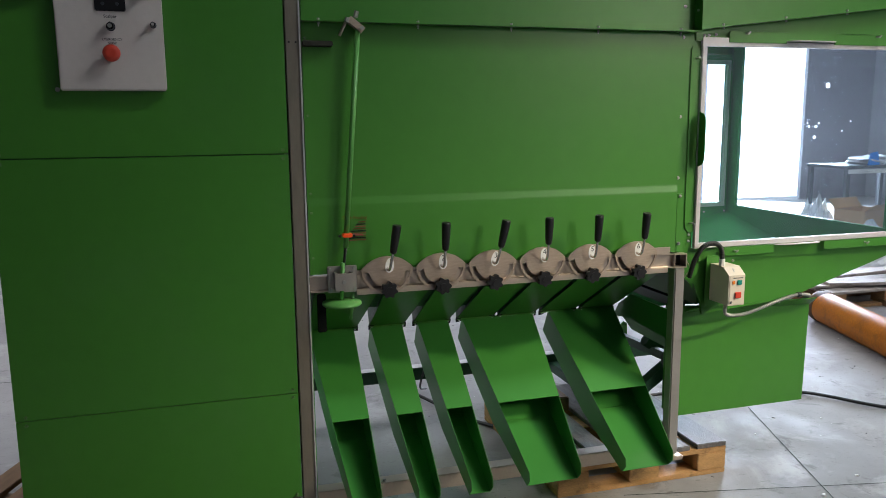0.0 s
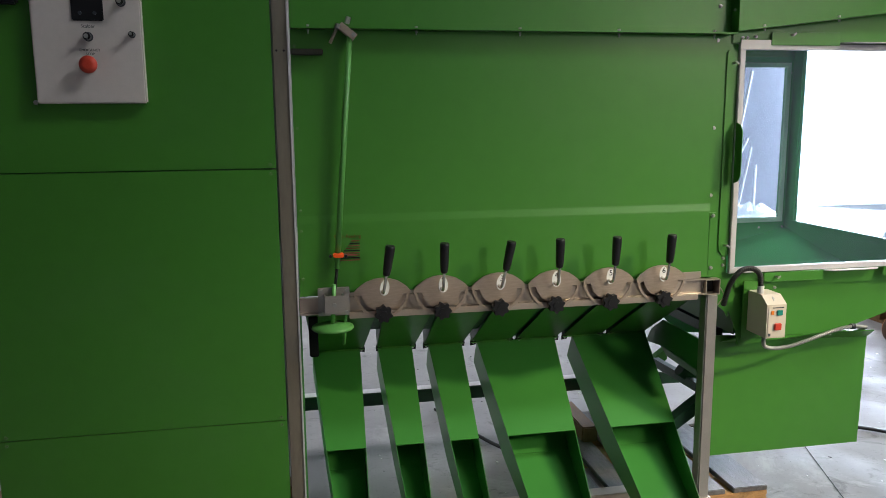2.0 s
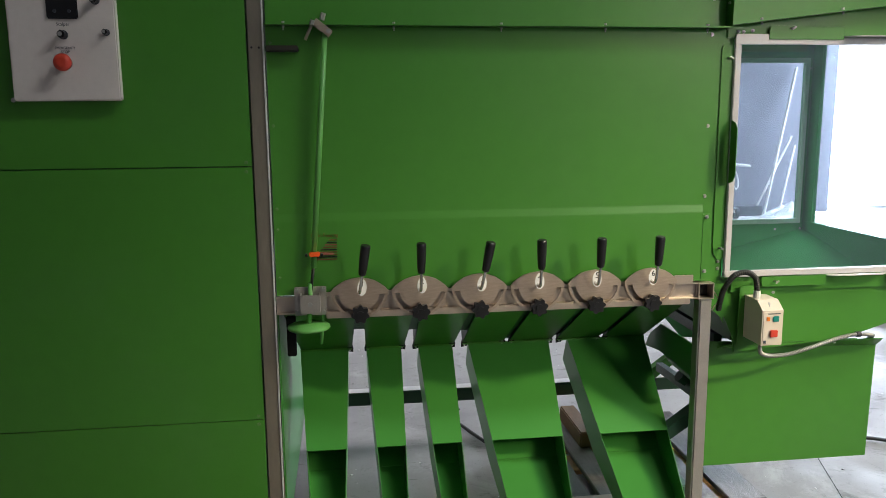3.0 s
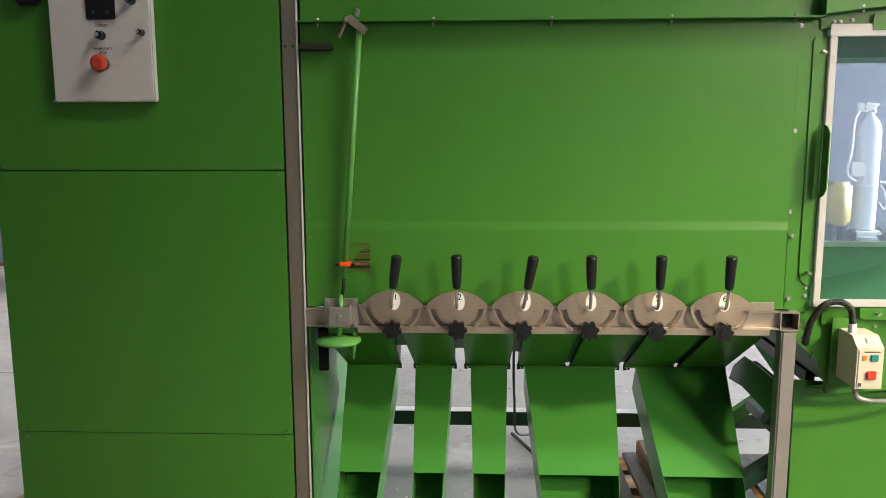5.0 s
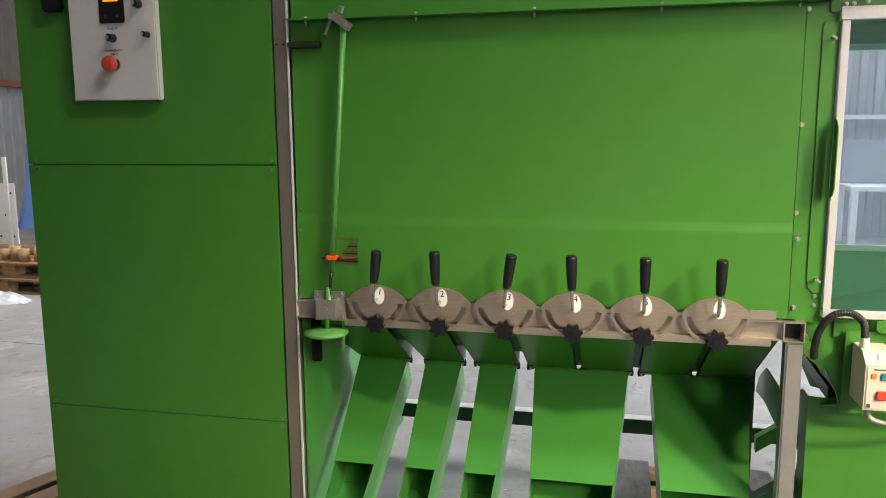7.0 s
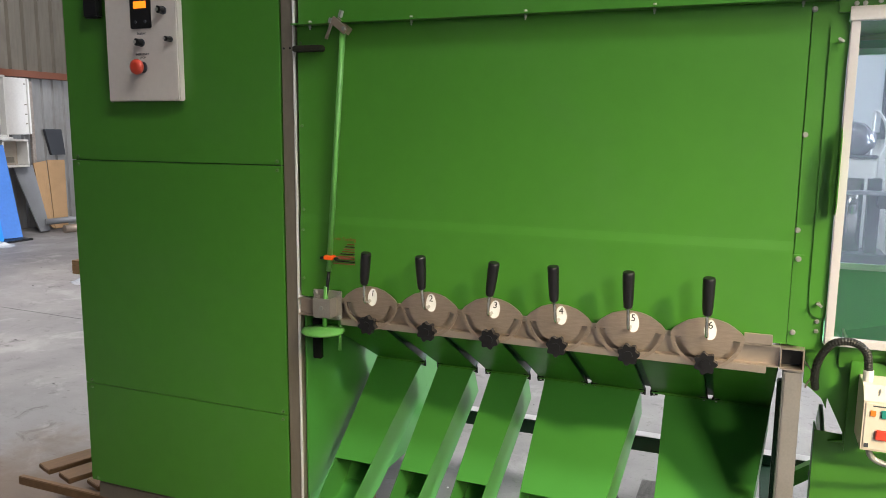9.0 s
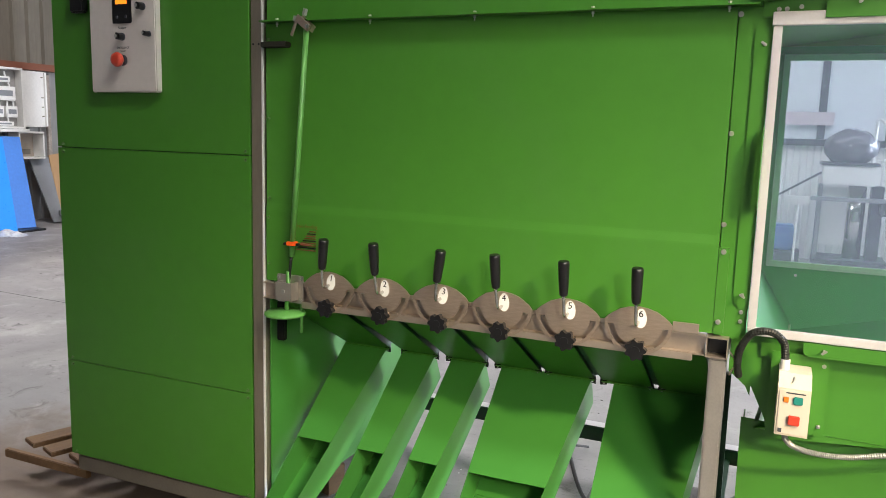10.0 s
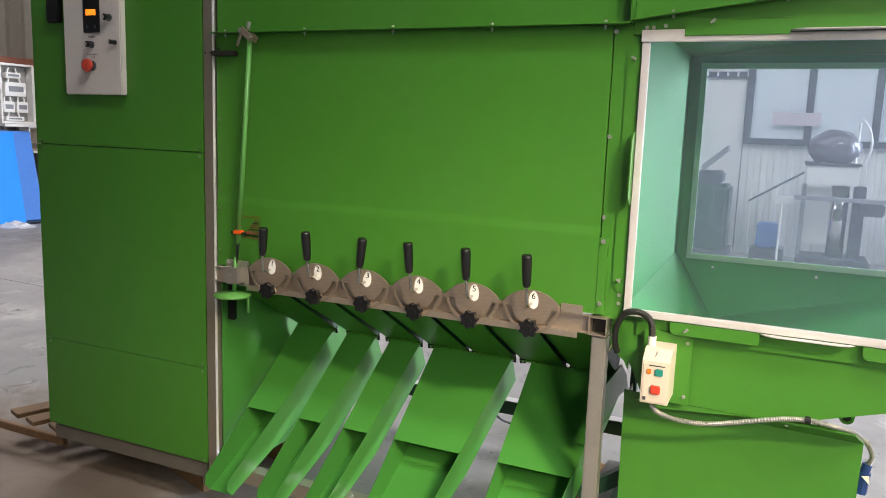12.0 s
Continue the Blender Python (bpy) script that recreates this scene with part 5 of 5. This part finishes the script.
part("standpipe", rod((2.60, 8.18, 1.30), (2.615, 8.18, 1.80), 0.016, 10), OFFWHITE, dr)
part("hose", hose([(2.615, 8.18, 1.80), (2.66, 8.16, 1.79), (2.73, 8.14, 1.66), (2.75, 8.14, 1.48), (2.70, 8.16, 1.30)], 0.016, 8), OFFWHITE, dr, "pale hose")
part("table", box(1.98, 3.30, 7.95, 8.10, 0.85, 0.895, 0.004), MACHINEGREY, dr, "grey table edge")
part("table_leg", box(3.20, 3.28, 7.96, 8.09, 0.0, 0.849, 0.004), MACHINEGREY, dr)
part("vice", box(2.70, 2.95, 7.93, 8.12, 0.70, 0.849, 0.02), DARKFRAME, dr, "dark vice under the table")
part("lever", rod((2.07, 8.0, 1.18), (1.48, 7.95, 0.80), 0.012, 8), DARKFRAME, dr)
ts = thing("tool_stand", (1.85, 8.1, 0), "thin pale tool stand with a small plate", "stand")
part("pole", rod((1.85, 8.1, 0.02), (1.85, 8.1, 0.78), 0.014, 8), OFFWHITE, ts)
part("plate", box(1.73, 1.97, 8.05, 8.15, 0.78, 0.88, 0.004), OFFWHITE, ts)
part("foot", rod((1.85, 8.1, 0), (1.85, 8.1, 0.02), 0.12, 16), DARKFRAME, ts)
bc = thing("blue_canister", (1.72, 8.5, 0), "small blue plastic canister on the floor", "canister")
part("body", box(1.58, 1.86, 8.35, 8.6, 0.18, 0.50, 0.03), BLUEGREY, bc)
part("stand", box(1.52, 1.92, 8.3, 8.65, 0.0, 0.179, 0.004), DARKFRAME, bc)
lt = thing("lathe_machine", (1.0, 8.6, 0), "dark green workshop lathe beside the white door", "machine")
part("body", box(0.75, 1.22, 8.3, 8.9, 0.1, 0.95, 0.04), DARKGREEN, lt)
part("head", box(0.8, 1.12, 8.3, 8.8, 0.95, 1.12, 0.03), DARKFRAME, lt)
part("chute", prism([(0.86, 8.25, 1.12), (1.16, 8.25, 1.38), (1.16, 8.25, 1.46), (0.86, 8.25, 1.2)], (0, 0.3, 0)), MACHINEGREY, lt)
part("foot", box(0.72, 1.25, 8.25, 8.95, 0, 0.099), DARKFRAME, lt)

# ---- left side of the hall ----
pallet(-5.3, 3.95, True, "stacked timber pallet with pipe ends on it", WOOD)
pallet(-5.25, 4.0, True, "upper pallet of the stack with pipe ends on it", WOOD, 0.1445)
rnd = random.Random(9)
for k in range(9):
    x, y = -5.2 + 0.13 * k, 4.1 + 0.08 * rnd.random()
    h = rnd.uniform(0.10, 0.17)
    pe = thing("pipe_end", (x, y, 0.289), "short brown steel pipe offcut standing on the pallet", "pipe", "pipe offcuts")
    part("pipe", lathe([(0.05, 0.29), (0.05, 0.29 + h), (0.042, 0.29 + h), (0.042, 0.30)], (x, y, 0), "Z", 16), CARD, pe, "", True)
for k, x in enumerate((-5.34, -5.02)):
    wb = thing("perforated_board", (x, 4.45, 0.289), "white perforated steel board standing on the pallet", "board", "perforated boards")
    part("board", box(x - 0.125, x + 0.125, 4.44, 4.455, 0.40, 1.02, 0.003), OFFWHITE, wb)
    part("arm", box(x + 0.02, x + 0.07, 4.42, 4.438, 0.30, 1.28, 0.003), OFFWHITE, wb)
    for i in range(5):
        part("hole", rod((x + (-0.08, 0.08, 0, -0.08, 0.08)[i], 4.4385, (0.48, 0.48, 0.7, 0.92, 0.92)[i]), (x + (-0.08, 0.08, 0, -0.08, 0.08)[i], 4.4402, (0.48, 0.48, 0.7, 0.92, 0.92)[i]), 0.012, 8), BLACK, wb)
th = thing("blue_tarpaulin", (-4.6, 4.9, 0.289), "blue tarpaulin draped over goods on the pallet", "tarpaulin")
bm = bmesh.new()
cols, rows = 26, 16
g = [[None] * (rows + 1) for _ in range(cols + 1)]
for i in range(cols + 1):
    for j in range(rows + 1):
        u, v = i / cols, j / rows
        g[i][j] = bm.verts.new((-4.95 + 0.9 * u, 4.72 + 0.07 * noise.noise(Vector((u * 7, v * 2, 1))) - 0.22 * (1 - v) ** 2, 0.56 + 0.86 * v + 0.05 * noise.noise(Vector((u * 5, v * 5, 7)))))
for i in range(cols):
    for j in range(rows):
        bm.faces.new((g[i][j], g[i + 1][j], g[i + 1][j + 1], g[i][j + 1]))
part("folds", bm, TARP, th, "", True)
part("goods", box(-4.9, -4.1, 4.85, 5.4, 0.2895, 1.36, 0.03), DARKFRAME, th)
structure("trim", box(-6.24, -4.75, 6.5, 6.6, 0, 4.6), RUST, "red-brown steel column plate", "column")
rag = heap("white_rag", -4.55, 3.65, 0.4, 0.16, 0.12, FILM, "white rags lying on the floor by the pallet", "rag", 31, 16)

ec = thing("fuse_cabinet", (-8.7, 5.75, 1.40), "open grey fuse cabinet with white breakers on the wall", "fuse box")
part("back", box(-8.80, -8.76, 5.45, 6.00, 1.40, 2.27), PLASTERGREY, ec)
for a in ((5.45, 5.48), (5.97, 6.00)):
    part("side", box(-8.755, -8.62, *a, 1.40, 2.27, 0.003), OFFWHITE, ec)
for a in ((1.40, 1.43), (2.24, 2.27)):
    part("end", box(-8.755, -8.62, 5.485, 5.965, *a), OFFWHITE, ec)
part("shelf", box(-8.755, -8.56, 5.45, 6.02, 1.355, 1.395, 0.003), OFFWHITE, ec)
for y, z, w, h in ((5.73, 1.90, 0.34, 0.20), (5.61, 1.64, 0.18, 0.16), (5.83, 1.64, 0.18, 0.16), (5.70, 1.47, 0.30, 0.06), (5.70, 2.10, 0.24, 0.08)):
    q = part("breaker", box(-8.755, -8.66, y - w / 2, y + w / 2, z - h / 2, z + h / 2, 0.008), WHITE, ec)
    part("window", box(-8.659, -8.655, y - w * 0.35, y + w * 0.35, z - h * 0.18, z + h * 0.22), MACHINEGREY, q)
    for k in (-1, 1):
        part("wire", rod((-8.70, y + k * w * 0.3, z + h / 2), (-8.70, y + k * w * 0.24, z + h / 2 + 0.07), 0.012, 8), WHITE, q)
dd = part("door", box(-8.76, -8.735, 6.02, 6.46, 1.43, 2.25, 0.004), OFFWHITE, ec, "worn off-white open door")
part("folded_edge", box(-8.735, -8.70, 6.43, 6.46, 1.44, 2.24, 0.003), WHITE, dd)
for z in (1.58, 1.72, 1.86, 2.16):
    part("rust_mark", box(-8.7345, -8.7325, 6.385, 6.425, z, z + 0.016), BROWNSHEET, dd)
part("latch", box(-8.734, -8.715, 6.03, 6.06, 1.83, 1.85, 0.002), DARKFRAME, dd)
wc = thing("upright_batten", (-8.75, 6.52, 0), "pale timber batten standing against the wall", "batten")
part("batten", box(-8.88, -8.83, 6.56, 6.62, 0, 2.22, 0.004), PALEWOOD, wc)
ws = thing("open_crate", (-8.55, 6.1, 0.96), "open beige steel box below the fuse cabinet", "crate")
for a in ((5.85, 6.28, 0.96, 0.985), (5.85, 6.28, 1.335, 1.36), (5.85, 5.875, 0.99, 1.33), (6.255, 6.28, 0.99, 1.33)):
    part("board", box(-8.8, -8.58, *a, 0.002), OFFWHITE, ws)
part("back", box(-8.82, -8.805, 5.85, 6.28, 0.96, 1.36), BEIGEGREY, ws)
part("mark", box(-8.80, -8.796, 6.02, 6.2, 1.02, 1.10), BROWNSHEET, ws)
for name, quad, mat, lab in (("plastic_sheet", ((-7.85, 5.17, 0.03), (-7.95, 4.45, 0.03), (-8.43, 4.66, 1.27), (-8.33, 5.38, 1.27)), BLUE, "bright azure plastic sheet leaning on the wall"),
                             ("plastic_sheet", ((-8.0, 5.58, 0.03), (-8.1, 4.90, 0.03), (-8.60, 5.10, 1.30), (-8.50, 5.78, 1.28)), BLUEDULL, "dull blue plastic sheet leaning on the wall")):
    bs = thing(name, quad[0], lab, "sheet", "blue sheets")
    part("sheet", prism(quad, (0.02, 0.0, 0.006)), mat, bs)
part("foot", box(-8.05, -7.8, 5.15, 5.60, 0.0, 0.028, 0.008), BLACK, thing("rubber_block", (-7.95, 5.4, 0), "black rubber block on the floor", "block"))
heap("scrap_heap", -7.75, 4.95, 0.28, 0.22, 0.08, FILM, "pale scraps heaped on the floor", "litter", 41, 14)
gp = thing("sheet_metal", (-8.4, 6.6, 0), "bent grey steel panel leaning on the wall", "panel")
part("panel", prism([(-8.3, 6.13, 0.02), (-8.3, 6.30, 0.02), (-8.75, 6.45, 0.96), (-8.75, 6.11, 0.96)], (0.02, 0, 0.01)), MACHINEGREY, gp)
cd = thing("cardboard_sheet", (-8.3, 7.2, 0), "brown cardboard sheets leaning on the wall", "cardboard")
part("sheet", prism([(-8.42, 6.50, 0.02), (-8.42, 6.74, 0.02), (-8.75, 7.04, 1.03), (-8.75, 6.72, 1.04)], (0.015, 0, 0.005)), CARD, cd)
part("sheet", prism([(-8.40, 6.30, 0.15), (-8.40, 6.47, 0.02), (-8.74, 6.69, 1.03), (-8.75, 6.47, 1.0)], (0.015, 0, 0.005)), CARD, cd)
jk = thing("scrap_metal", (-8.2, 6.6, 0), "grey pipes and scrap metal lying by the wall", "scrap")
part("pipe", rod((-8.0, 6.3, 0.06), (-7.8, 7.1, 0.07), 0.06, 14), RAIL, jk, "", True)
part("pipe", rod((-8.25, 6.2, 0.16), (-7.9, 6.9, 0.2), 0.045, 14), MACHINEGREY, jk, "", True)
part("lump", lathe([(0.1, 0.0), (0.13, 0.08), (0.11, 0.2), (0.05, 0.24)], (-7.85, 6.75, 0.0), "Z", 12), DARKFRAME, jk)
db = thing("dark_board", (-8.7, 7.2, 1.1), "dark steel sheet hanging on the wall", "board")
part("sheet", prism([(-8.952, 6.86, 1.51), (-8.952, 7.17, 1.51), (-8.952, 7.22, 1.11), (-8.952, 6.96, 1.11)], (0.05, 0, 0)), DARKFRAME, db)

for x0, y0, z in ((-7.3, 6.45, 0.0), (-7.0, 6.1, 0.0)):
    lb = thing("plank", (x0, y0, z), "short pale board lying on the concrete floor", "plank")
    part("board", box(x0, x0 + 0.9, y0, y0 + 0.16, z, z + 0.035, 0.004), CARD, lb)
